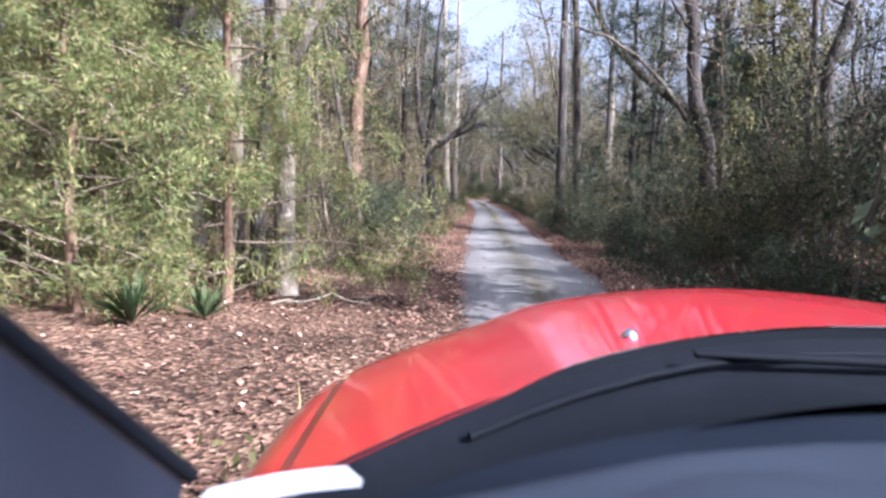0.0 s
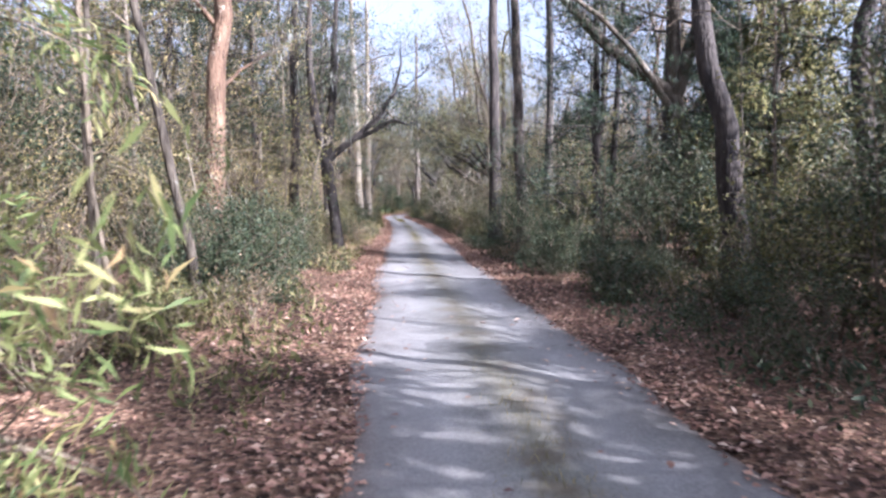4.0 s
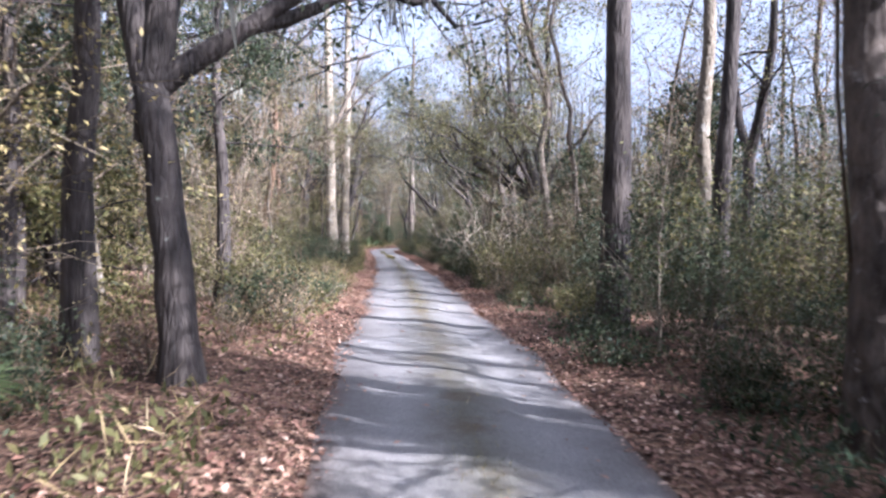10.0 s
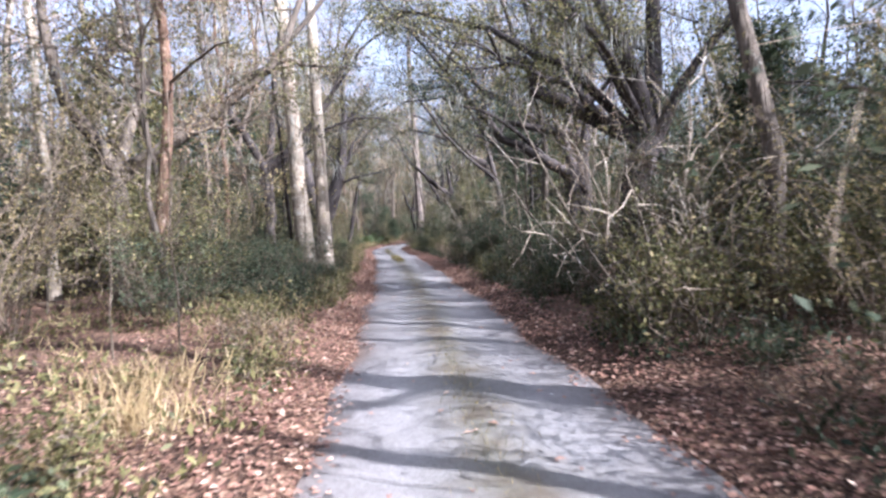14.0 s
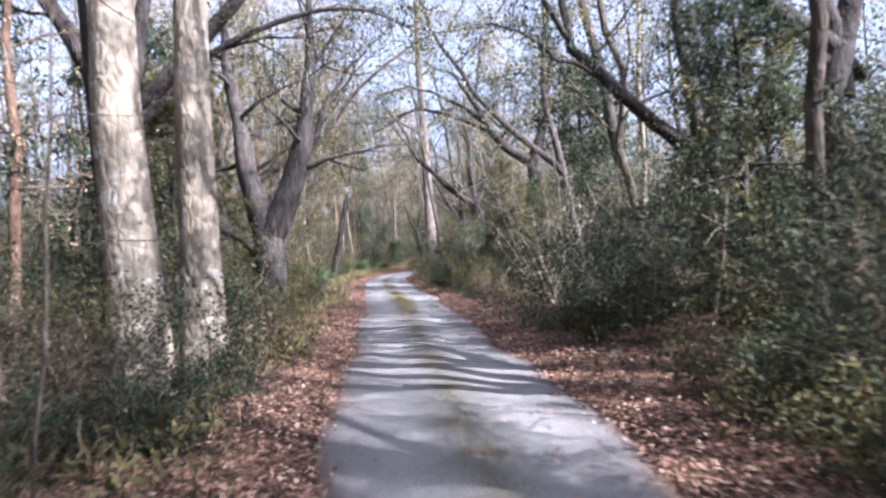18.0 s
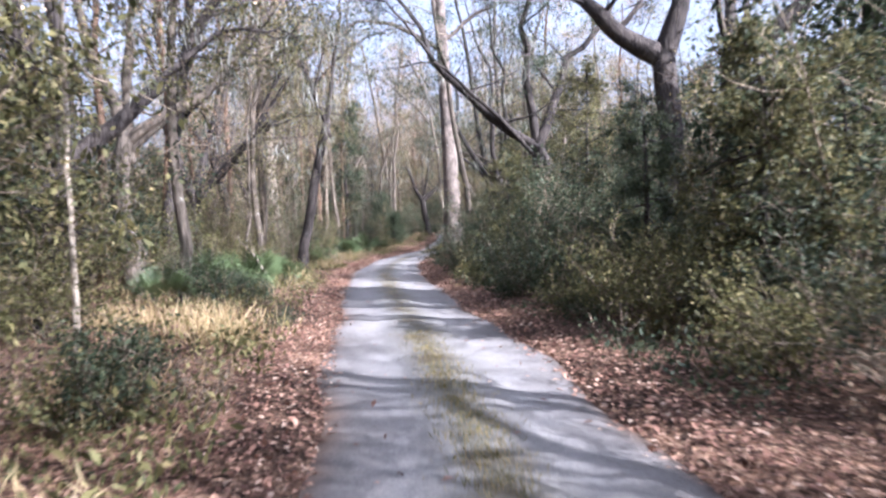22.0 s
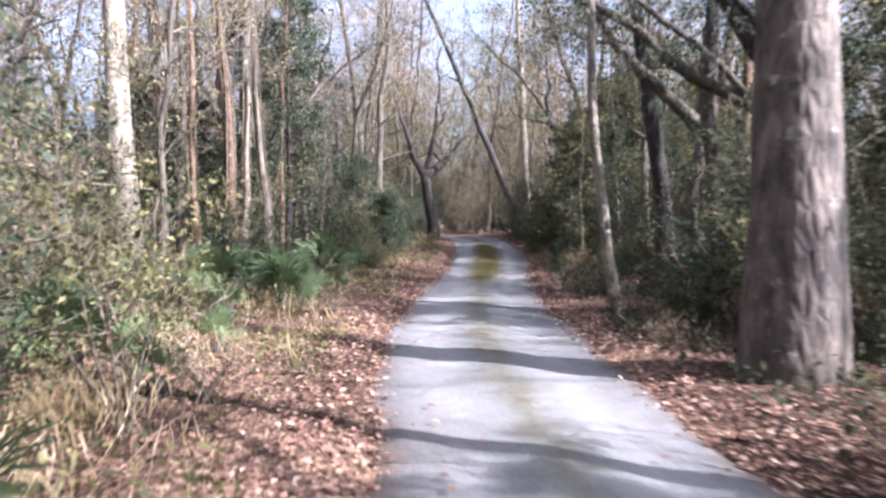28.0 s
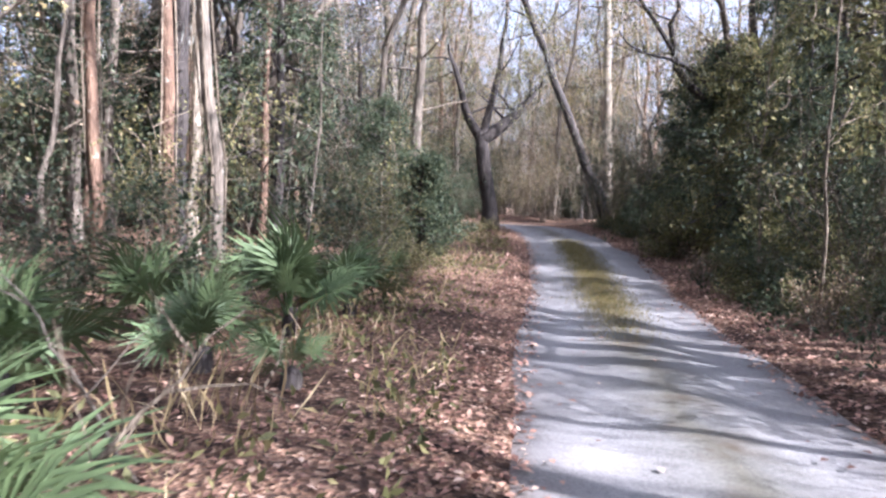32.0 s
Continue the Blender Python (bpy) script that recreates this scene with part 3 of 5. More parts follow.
tree("tree", "dark shaded trunk leaning to the lane", 10.2, 19.2, 0.42, 14, (1.4, 0.3), BARK_DARK, 10, 0.35, 2.6, 8, LEAF_DARK, 2, seed=25, wander=0.1)
tree("tree", "broken-topped pale trunk with a dark cap", 7.6, 33.5, 0.33, 12, (-0.2, 0), BARK_PALE, 6, 0.6, 2.0, 6, seed=26)
tree("tree", "slim dark trunk in evergreen shade", 6.9, 24.6, 0.2, 12, (0.2, 0), BARK_DARK, 9, 0.3, 1.6, 7, LEAF_DARK, 3, seed=27)
# the middle stretch
tree("tree", "thin crooked trunk bending at mid height", 6.75, 37.2, 0.16, 9, (-1.1, 0.2), BARK_GREY, 8, 0.4, 1.5, 6, seed=31, wander=0.09)
tree("tree", "pale slender trunk over low shrubs", -6.5, 53.8, 0.30, 16, (-1.0, 0), BARK_PALE, 9, 0.4, 2.2, 7, seed=32)
tree("tree", "dark slender trunk over low shrubs", -6.9, 50.5, 0.30, 16, (0.1, 0), BARK_DARK, 9, 0.45, 2.2, 7, seed=33)
tree("tree", "pale leaning trunk with forked top", -7.4, 65.3, 0.36, 17, (-2.4, 0), BARK_PALE, 10, 0.35, 2.6, 8, seed=34, wander=0.08)
tree("tree", "tall smooth pale trunk of a sunlit pair", 0.2, 56.2, 0.53, 21, (-0.9, 0), BARK_PALE, 9, 0.45, 2.8, 8, seed=35, wander=0.03, sides=18)
tree("tree", "tall smooth pale trunk of a sunlit pair", 0.74, 56.6, 0.43, 21, (0.2, 0.3), BARK_PALE, 9, 0.45, 2.8, 8, seed=36, wander=0.03, sides=18)
tree("tree", "dark thin trunk pressed against a pale one", -0.3, 56.9, 0.14, 12, (-1.2, 0), BARK_DARK, 8, 0.4, 1.8, 6, seed=37)
tree("tree", "spreading live oak with arching limbs over the lane", 7.7, 47.9, 0.7, 14, (0.2, 0), BARK_DARK, 14, 0.3, 3.4, 10, LEAF_OLIVE, 11, 0.065, seed=38, moss=60,
     fork=(3.0, [(-3.6, 0.4, 3.4, 0.20), (1.2, 0.8, 7, 0.22), (-0.8, -1.0, 8, 0.2)]), big=((2.6, -3.0, -0.6, 1.6, 0.13), (2.9, -4.8, 1.2, 3.2, 0.14), (2.8, 2.6, -0.8, 3.6, 0.15), (2.9, -2.2, -2.4, 2.8, 0.11), (2.8, 0.6, 2.6, 4.2, 0.13), (2.9, -1.6, 1.0, 4.4, 0.12)), wander=0.2)
tree("tree", "dark oak with a swollen burl under its fork", 8.6, 53.6, 0.5, 12, (-0.3, 0), BARK_DARK, 10, 0.3, 2.6, 8, LEAF_DARK, 4, seed=39,
     fork=(3.9, [(-2.4, 0.5, 0.9, 0.14), (1.4, 0.3, 3.2, 0.16), (0.2, 0.8, 5, 0.16)]), wander=0.06)
tree("tree", "broad old oak forking low at the lane's edge", 0.12, 67.6, 0.98, 15, bark_=BARK_DARK, lean=(0.2, 0), fork=(2.0, [(1.6, 0.2, 6.8, 0.36), (-1.0, 0.5, 6.2, 0.32)]), big=((1.3, -2.2, 0.1, 1.9, 0.24), (3.4, 1.6, 1.2, 3.6, 0.12)),
     limbs=13, first=0.35, reach=3.0, twig=9, leaf=LEAF_DARK, per=3, seed=40, wander=0.06, sides=20, moss=20)
tree("tree", "pale leaning trunk behind an old oak", -3.2, 73.0, 0.45, 15, (-1.8, 0), BARK_PALE, 9, 0.4, 2.6, 8, seed=41)
tree("tree", "dark leaning trunk with bright flecks of sun", 11.9, 71.4, 0.5, 16, (-2.6, 0.2), BARK_DARK, 10, 0.35, 2.6, 8, seed=42, wander=0.08)
tree("tree", "pale thin trunk beside a leaning dark one", 11.9, 71.0, 0.22, 15, (0.1, 0.2), BARK_PALE, 8, 0.4, 2.0, 7, seed=43)
tree("tree", "dark upright trunk in open undergrowth", 11.0, 64.6, 0.32, 15, (0.3, 0), BARK_DARK, 10, 0.4, 2.4, 8, seed=44)
tree("tree", "old live oak with mossy limbs arching over the lane", 10.9, 81.2, 0.7, 13, (0.1, 0), BARK_DARK, 12, 0.35, 3.0, 9, LEAF_DARK, 7, 0.065, seed=45, moss=40, wander=0.09,
     fork=(5.5, [(-2.3, 0.5, 3.0, 0.27), (1.1, -0.3, 5.5, 0.26)]), big=((7.0, -4.6, 0.7, 0.3, 0.17), (7.8, -3.4, -1.6, 2.0, 0.13), (7.4, -3.6, 2.6, 1.4, 0.12)))
tree("tree", "dark oak bending away above the shrubs", 12.1, 80.0, 0.7, 14, (0.2, 0), BARK_DARK, 11, 0.35, 2.8, 9, LEAF_DARK, 4, seed=47, moss=20, wander=0.08,
     fork=(5.2, [(2.4, -0.8, 3.8, 0.26), (0.3, 0.5, 6.0, 0.15)]), big=((4.9, -1.6, -0.8, 3.0, 0.1),))
tree("tree", "thin pale sapling at the lane's edge", 0.1, 71.4, 0.07, 6, (0.0, 0), BARK_PALE, 8, 0.25, 0.8, 5, LEAF_OLIVE, 2, seed=46, wander=0.02)
# towards the end
tree("tree", "tall pine with thick plated bark beside the lane", 7.15, 95.0, 0.74, 22, (-0.3, 0.3), BARK_PINE, 9, 0.55, 2.6, 8, LEAF_DARK, 4, seed=51, wander=0.03, sides=22, big=((9.0, -4.5, 0.3, 0.9, 0.13), (9.4, 3.6, 0.2, 1.0, 0.12), (10.5, -2.0, -1.0, 3.0, 0.1)))
tree("tree", "slim trunk leaning beside a tall pine", 7.5, 91.2, 0.26, 14, (-1.9, 0.3), BARK_GREY, 9, 0.4, 2.0, 7, seed=52, wander=0.05)
tree("tree", "dark thin trunk leaning over the lane", 0.95, 90.0, 0.36, 13, (3.0, 0.4), BARK_DARK, 8, 0.5, 2.4, 8, seed=53, wander=0.06,
     fork=(5.2, [(-1.3, 0.2, 6, 0.09), (0.4, 0.2, 6, 0.10)]))
tree("tree", "dark leaning trunk in thin woods", -5.1, 101.6, 0.36, 15, (-2.2, 0), BARK_DARK, 9, 0.35, 2.4, 8, seed=54, wander=0.09)
tree("tree", "thin pale trunk leaning by the lane", 7.7, 99.8, 0.17, 12, (-1.7, 0), BARK_PALE, 8, 0.4, 2.2, 7, seed=55, wander=0.05)
tree("tree", "dark double trunk leaning in shade", 11.0, 104.4, 0.40, 16, (-2.3, 0), BARK_DARK, 9, 0.45, 2.4, 8, seed=56)
tree("tree", "flecked grey trunk in evergreen shade", 11.3, 102.8, 0.36, 17, (-0.4, 0), BARK_PINE, 9, 0.45, 2.4, 8, seed=57)
tree("tree", "stout pale trunk lit by the sun behind palmettos", -2.2, 111.6, 0.8, 20, (-0.4, 0), BARK_PALE, 9, 0.5, 2.6, 8, seed=58, wander=0.03, sides=18)
tree("tree", "dark forked tree where the lane bends", 8.85, 122.6, 0.54, 12, bark_=BARK_DARK, lean=(-1.4, 0), fork=(2.9, [(-1.0, 0, 3.0, 0.16), (1.5, 0.1, 2.3, 0.22), (0.9, 0.3, 6.0, 0.13)]),
     limbs=12, first=0.3, reach=2.4, twig=9, leaf=LEAF_OLIVE, per=4, seed=59, wander=0.07, moss=20)
tree("tree", "long grey trunk leaning across the bend", 14.7, 127.3, 0.42, 16, (-7.0, 1.2), BARK_DARK, 9, 0.45, 2.6, 8, seed=60, wander=0.07)
tree("tree", "tall pale straight trunk beyond the bend", 16.2, 131.0, 0.50, 20, (-0.8, 0), BARK_PALE, 10, 0.4, 2.8, 9, seed=61, wander=0.06)
tree("tree", "grey trunk leaning beside the bend", 6.6, 128.0, 0.46, 17, (-1.9, 0), BARK_GREY, 9, 0.45, 2.6, 8, seed=62)
for k, (tx, ty, dd, ln, mt) in enumerate(((1.8, 111.7, 0.24, 0.2, BARK_GREY), (0.6, 113.6, 0.26, -0.5, BARK_RED), (1.0, 113.9, 0.2, 0.4, BARK_PALE), (-0.5, 112.4, 0.22, -0.3, BARK_RED),
                                          (2.9, 120.0, 0.22, -0.4, BARK_GREY), (0.1, 118.0, 0.3, -1.2, BARK_RED), (4.0, 127.0, 0.24, -1.5, BARK_PALE), (-1.6, 117.0, 0.26, 0.2, BARK_GREY),
                                          (2.0, 116.4, 0.18, 0.3, BARK_RED), (-3.4, 115.0, 0.24, -0.2, BARK_GREY), (4.8, 133.0, 0.26, -1.8, BARK_PALE), (2.2, 131.0, 0.22, 0.2, BARK_GREY))):
    tree("tree", "slim %s trunk in a sunlit stand" % {BARK_GREY: "grey", BARK_RED: "reddish", BARK_PALE: "pale"}[mt], tx, ty, dd, 15, (ln, 0.2), mt, 9, 0.35, 1.8, 7, seed=70 + k, wander=0.06,
         group="slim trunks in a sunlit stand", vine=k < 4)


# oaks whose limbs meet over the lane
for k, (ty, side, off, reach_, mt) in enumerate(((36.5, -1, 8.6, 5.0, BARK_DARK), (44.0, -1, 8.0, 5.0, BARK_DARK), (52.5, 1, 4.6, 4.4, BARK_DARK), (61.5, -1, 5.0, 4.6, BARK_DARK), (62.5, 1, 6.0, 4.6, BARK_DARK),
                                                (76.5, -1, 6.0, 4.6, BARK_DARK), (86.0, 1, 5.2, 4.4, BARK_DARK), (89.5, -1, 6.4, 4.4, BARK_DARK), (99.0, 1, 4.4, 3.6, BARK_DARK), (106.0, 1, 5.0, 4.4, BARK_GREY),
                                                (117.0, -1, 10.0, 5.0, BARK_GREY), (119.0, 1, 5.0, 4.2, BARK_DARK), (22.0, 1, 6.4, 4.2, BARK_GREY), (12.5, -1, 6.0, 4.4, BARK_DARK),
                                                (136.0, 1, 7.0, 5.0, BARK_DARK), (139.0, 1, 4.0, 5.0, BARK_GREY), (41.5, -1, 9.0, 5.6, BARK_GREY), (49.5, -1, 6.6, 5.8, BARK_GREY), (58.0, 1, 5.8, 5.6, BARK_DARK),
                                                (71.5, -1, 5.2, 5.4, BARK_GREY), (82.5, -1, 6.2, 5.6, BARK_GREY), (94.5, -1, 7.2, 5.4, BARK_DARK), (103.5, 1, 6.2, 5.6, BARK_GREY))):
    q = int(np.argmin(np.abs(LANE[:, 1] - ty)))
    px, py = LANE[q] + side * off * LANE_N[q]
    rr = np.random.RandomState(900 + k)
    fz = rr.uniform(2.6, 4.6)
    tree("tree", "%s oak with crooked limbs reaching over the lane" % ("dark" if mt is BARK_DARK else "grey"), px, py, rr.uniform(0.34, 0.5), 15, (0.3 * side, 0), mt, 15, 0.25, 2.9, 10,
         LEAF_OLIVE if k % 2 else LEAF_DARK, 8, 0.07, 0.24, (fz, [(-side * reach_ * 0.75, rr.uniform(-1, 1), 5.5, 0.15), (side * 1.6, rr.uniform(-1, 1), 7.5, 0.16), (-side * 0.6, rr.uniform(-1.5, 1.5), 9, 0.14)]),
         False, 40, 900 + k, big=((fz * 0.9, -side * reach_, rr.uniform(-1.5, 1.5), 2.6, 0.09), (fz + 2.5, -side * reach_ * 0.8, rr.uniform(-1.5, 1.5), 3.2, 0.07)))

# ---- evergreens with feathery sprays and dense crowns ----
def evergreen(name, label, x, y, h, spread, leaf, seed, size=0.10, per=9, first=0.06, bark_=BARK_DARK, d=0.16, droop=-0.04, n_limb=46, width=0.3, group="evergreen trees"):
    r = np.random.RandomState(seed)
    top = thing(name, label, "tree", group, (x, y, ground_z(x, y)))
    line = trunk_line(h, (r.uniform(-0.3, 0.3), 0), 0.03, 12, r)
    part("trunk", Mesh().tube(line, flare(d / 2, 13, 0.15), 10, 0.04), bark_, top)
    tw, tips = Mesh(), []
    for k in range(n_limb):
        f = first + (0.97 - first) * k / n_limb
        p, _ = along(line, f)
        ang = k * 2.4 + r.uniform(-0.4, 0.4)
        ln = spread * (1.05 - 0.75 * f) * r.uniform(0.55, 1.15)
        c_ = bend(p, (math.cos(ang), math.sin(ang), r.uniform(-0.05, 0.5)), ln, 5, 0.14, droop, r)
        tw.tube(c_, np.linspace(0.022, 0.006, 6), 4)
        twigs_on(c_, 0.02, tw, tips, 7, ln * 0.4, r, droop, 0.4, 1)
    part("branchwork", tw, TWIG if bark_ is not BARK_DARK else BARK_DARK, top)
    way = r.randn(len(tips), 3) + np.array([0, 0, -0.5])
    way *= 1.6 / np.linalg.norm(way, axis=1)[:, None]
    at = np.repeat(np.array(tips), per, 0) + np.repeat(way, per, 0) * r.uniform(-0.09, 0.11, (len(tips) * per, 1)) + r.randn(len(tips) * per, 3) * 0.05
    part("foliage", Mesh().leaves(at, size, ahead=np.repeat(way, per, 0), width=width, spread=0.6), leaf, top)
    return top


for ex, ey, eh, ew, es, ep in ((-2.6, 8.6, 6.5, 1.9, 101, 36), (-4.6, 9.4, 7.0, 2.4, 102, 28), (-6.6, 12.0, 7.5, 2.2, 103, 16), (-3.7, 7.2, 4.6, 1.7, 104, 30)):
    evergreen("cedar_tree", "bright yellow-green cedar with feathery sprays in the sun", ex, ey, eh, ew, LEAF_CEDAR, es, 0.085, ep, 0.03, BARK_RED, 0.13, n_limb=56, width=0.15)
for ex, ey, eh in ((-3.3, 30.6, 11), (-5.2, 27.0, 10), (-1.0, 33.0, 10), (-4.4, 33.5, 10)):
    evergreen("evergreen_tree", "dark high-crowned evergreen behind a curved oak", ex, ey, eh, 3.0, LEAF_DARK, 140 + int(ey), 0.09, 11, 0.28, d=0.24, n_limb=52)
evergreen("evergreen_tree", "tall dark cedar with level boughs in shade", 5.9, 22.6, 11.5, 2.5, LEAF_NEEDLE, 104, 0.11, 11, 0.05, n_limb=100, width=0.15, d=0.22)
evergreen("evergreen_tree", "dense dark cedar with level boughs in shade", 8.4, 21.4, 6.5, 1.9, LEAF_NEEDLE, 105, 0.11, 10, 0.05, n_limb=70, width=0.15)
evergreen("evergreen_tree", "green holly-like tree under an old oak", -1.1, 63.3, 5.6, 1.8, LEAF_OLIVE, 107, 0.085, 11, 0.2, n_limb=50)
evergreen("evergreen_tree", "dark evergreen at the lane's bend", 5.0, 117.6, 3.6, 1.6, LEAF_DARK, 108, 0.10, 9, 0.04)
evergreen("evergreen_tree", "dark evergreen at the lane's bend", 5.6, 114.6, 2.4, 1.2, LEAF_DARK, 109, 0.10, 9, 0.04)
KINDS = {}
for ex, ey, eh, lf in ((9.4, 84.0, 6, 1), (10.5, 88.0, 6.5, 1), (9.0, 74.0, 3.3, 0), (7.6, 71.6, 3.6, 1), (12.4, 111.5, 4.6, 0), (13.2, 114.4, 5.2, 1), (14.2, 117.6, 5.6, 0), (15.2, 121.0, 5.6, 0), (16.8, 125.5, 6, 1), (13.5, 112.0, 6, 1),
                       (15.5, 116.0, 6.5, 0), (14.0, 107.5, 5.5, 1), (17.5, 120.5, 6, 0), (10.8, 96.5, 5.5, 1), (12.6, 100.0, 6, 0), (11.0, 40.0, 6, 0), (9.8, 60.0, 5.5, 1), (8.4, 44.2, 4.5, 0), (6.8, 82.0, 3.2, 1),
                       (7.9, 57.6, 5.5, 0), (7.9, 75.6, 3.4, 0), (8.8, 71.6, 3.4, 1), (9.4, 79.0, 3.6, 0), (11.4, 78.0, 3.8, 1), (18.5, 148.0, 5, 0), (20.0, 152.0, 6, 0), (17.0, 156.0, 6, 1), (21.5, 157.0, 7, 0), (13.0, 160.0, 6, 1), (23.5, 150.0, 6, 1),
                       (9.0, 158.0, 6, 0), (11.0, 50.0, 6, 1), (12.0, 56.0, 6, 0), (-1.4, 119.6, 6, 0), (-8.0, 118.0, 7, 0), (-5.4, 123.0, 6.5, 1), (-10.0, 112.0, 7, 0), (-1.0, 131.0, 7, 1), (2.0, 137.0, 7, 0), (-6.5, 108.5, 5, 1),
                       # last four: evergreens added on the sun's side to shade lane and left bank
                       (-7.5, 46.0, 6.5, 0), (-4.6, 58.0, 6, 0), (-6.4, 86.0, 6, 1), (-8.0, 79.0, 6.5, 0), (11.5, 27.0, 6.5, 0), (10.8, 11.4, 8.5, 0), (7.2, 5.4, 9, 0), (8.8, 7.8, 6.5, 0), (11.5, 74.5, 8.5, 0)):
    key = (lf, int(ex * 7 + ey) % 2)
    if key in KINDS:
        h0, src = KINDS[key]
        made = copy_thing(src, pose(ex, ey, ground_z(ex, ey), 0, 0, ex * 61))
        made.scale = (eh / h0, eh / h0, eh / h0 * (0.92 + 0.16 * ((ey * 0.37) % 1)))
    else:
        KINDS[key] = (eh, evergreen("evergreen_tree", "shaded olive evergreen in dense undergrowth" if lf else "shaded dark evergreen in dense undergrowth", ex, ey, eh, eh * 0.38, LEAF_OLIVE if lf else LEAF_DARK, 110 + int(ey), 0.09, 10, 0.04, n_limb=38))

# ---- woods filled in: copies of a few trees, shrubs and saplings ----


def proto_bare(seed, h, d, mt, leaf=None, per=0, lean=(0, 0), limbs=20, twig=9, fork=None, wander=0.10):
    return tree("tree", "bare winter tree in the woods", 0, -400, d, h, lean, mt, limbs, 0.2, 2.8, twig, leaf, per, 0.07, wander, fork, moss=10, seed=seed, group="trees in the woods", sides=9)


PROTOS = [proto_bare(201, 16, 0.30, BARK_GREY, LEAF_OLIVE, 4, (1.6, 0.3)), proto_bare(202, 14, 0.22, BARK_PALE, LEAF_TAN, 3, (-2.0, 0.4)), proto_bare(203, 15, 0.26, BARK_RED, LEAF_TAN, 3, (-0.7, -1.5)),
          proto_bare(204, 11, 0.16, BARK_GREY, LEAF_GOLD, 3, (2.0, 0)), proto_bare(205, 16, 0.34, BARK_DARK, LEAF_OLIVE, 3, (0.2, 0.6), 20, 9, (3.4, [(1.4, 0.4, 8, 0.12), (-1.8, -0.4, 7, 0.11)])),
          proto_bare(206, 10, 0.12, BARK_GREY, None, 0, (0.9, -1.0), 18), proto_bare(207, 13, 0.3, BARK_DARK, LEAF_DARK, 4, (-0.8, 0.5), 22, 8, (2.2, [(2.0, 0.3, 6, 0.13), (-1.2, 0.8, 8, 0.12), (-2.4, -0.5, 4, 0.08)])),
          proto_bare(208, 12, 0.2, BARK_GREY, LEAF_GOLD, 3, (-1.2, 1.0), 20, 8, (4.2, [(0.9, 0.2, 6, 0.08), (-1.4, 0.5, 5, 0.07)]))]


def shrub(label, seed, h, w_, leaf, n_stem=7, per=9, size=0.085, bare=False, name="shrub", tone=TWIG):
    r = np.random.RandomState(seed)
    top = thing(name, label, "shrub", name + "s in the undergrowth", (0, -400, 0))
    tw, tips = Mesh(), []
    for k in range(n_stem):
        ang = k * 2.4 + r.uniform(-0.5, 0.5)
        c_ = bend((r.uniform(-0.12, 0.12), r.uniform(-0.12, 0.12), -0.05), (math.cos(ang) * w_ * 0.5, math.sin(ang) * w_ * 0.5, h * 0.75), h * r.uniform(0.7, 1.15), 7, 0.13, 0.02, r)
        tw.tube(c_, np.linspace(0.016, 0.005, 8), 4)
        twigs_on(c_, 0.014, tw, tips, 9, h * 0.32, r, 0.02, 0.5, 2)
    part("branchwork", tw, tone, top)
    if not bare:
        part("foliage", Mesh().leaves(around(tips, per, 0.09, r), size, spread=1.0), leaf, top)
    return top


THICKETS = [shrub("tall loose thicket of yellowing leaves and thin stems", 307, 3.6, 1.8, LEAF_GOLD, 11, 6, 0.05, name="thicket"), shrub("tall loose thicket of dark leaves and thin stems", 308, 3.2, 2.0, LEAF_DARK, 11, 8, 0.062, name="thicket"),
            shrub("tall leafless thicket of grey and tan twigs", 309, 3.8, 1.7, LEAF_TAN, 13, 2, 0.045, name="thicket")]
SHRUBS = [shrub("dense dark-green shrub on the forest floor", 301, 1.5, 1.5, LEAF_DARK, 8, 7, 0.062), shrub("olive-green shrub on the forest floor", 302, 1.7, 1.4, LEAF_OLIVE, 8, 7, 0.062),
          shrub("loose olive shrub with small leaves", 303, 2.3, 1.5, LEAF_OLIVE, 7, 6, 0.065, name="tall_shrub"), shrub("low dark-green shrub on leaf litter", 304, 0.9, 1.3, LEAF_DARK, 8, 6, 0.055, name="low_shrub"),
          shrub("tall dark-green shrub in shade", 305, 3.0, 1.9, LEAF_DARK, 10, 8, 0.075, name="tall_shrub"), shrub("low olive shrub by the verge", 306, 0.8, 1.1, LEAF_OLIVE, 7, 5, 0.055, name="low_shrub")]
LOW = [shrub("knee-high olive plant at the lane's edge", 315, 0.5, 0.7, LEAF_OLIVE, 6, 4, 0.05, name="low_plant"), shrub("knee-high dark plant at the lane's edge", 316, 0.45, 0.7, LEAF_DARK, 6, 4, 0.05, name="low_plant"),
       shrub("knee-high straw-coloured plant at the lane's edge", 317, 0.6, 0.5, LEAF_TAN, 6, 2, 0.03, name="low_plant")]
BARE = [shrub("bare tangle of pale twigs", 311, 2.2, 2.2, None, 10, 0, bare=True, name="bare_shrub"), shrub("bare brown thicket with dead leaves", 312, 1.4, 1.6, LEAF_TAN, 11, 2, 0.032, name="bare_shrub")]


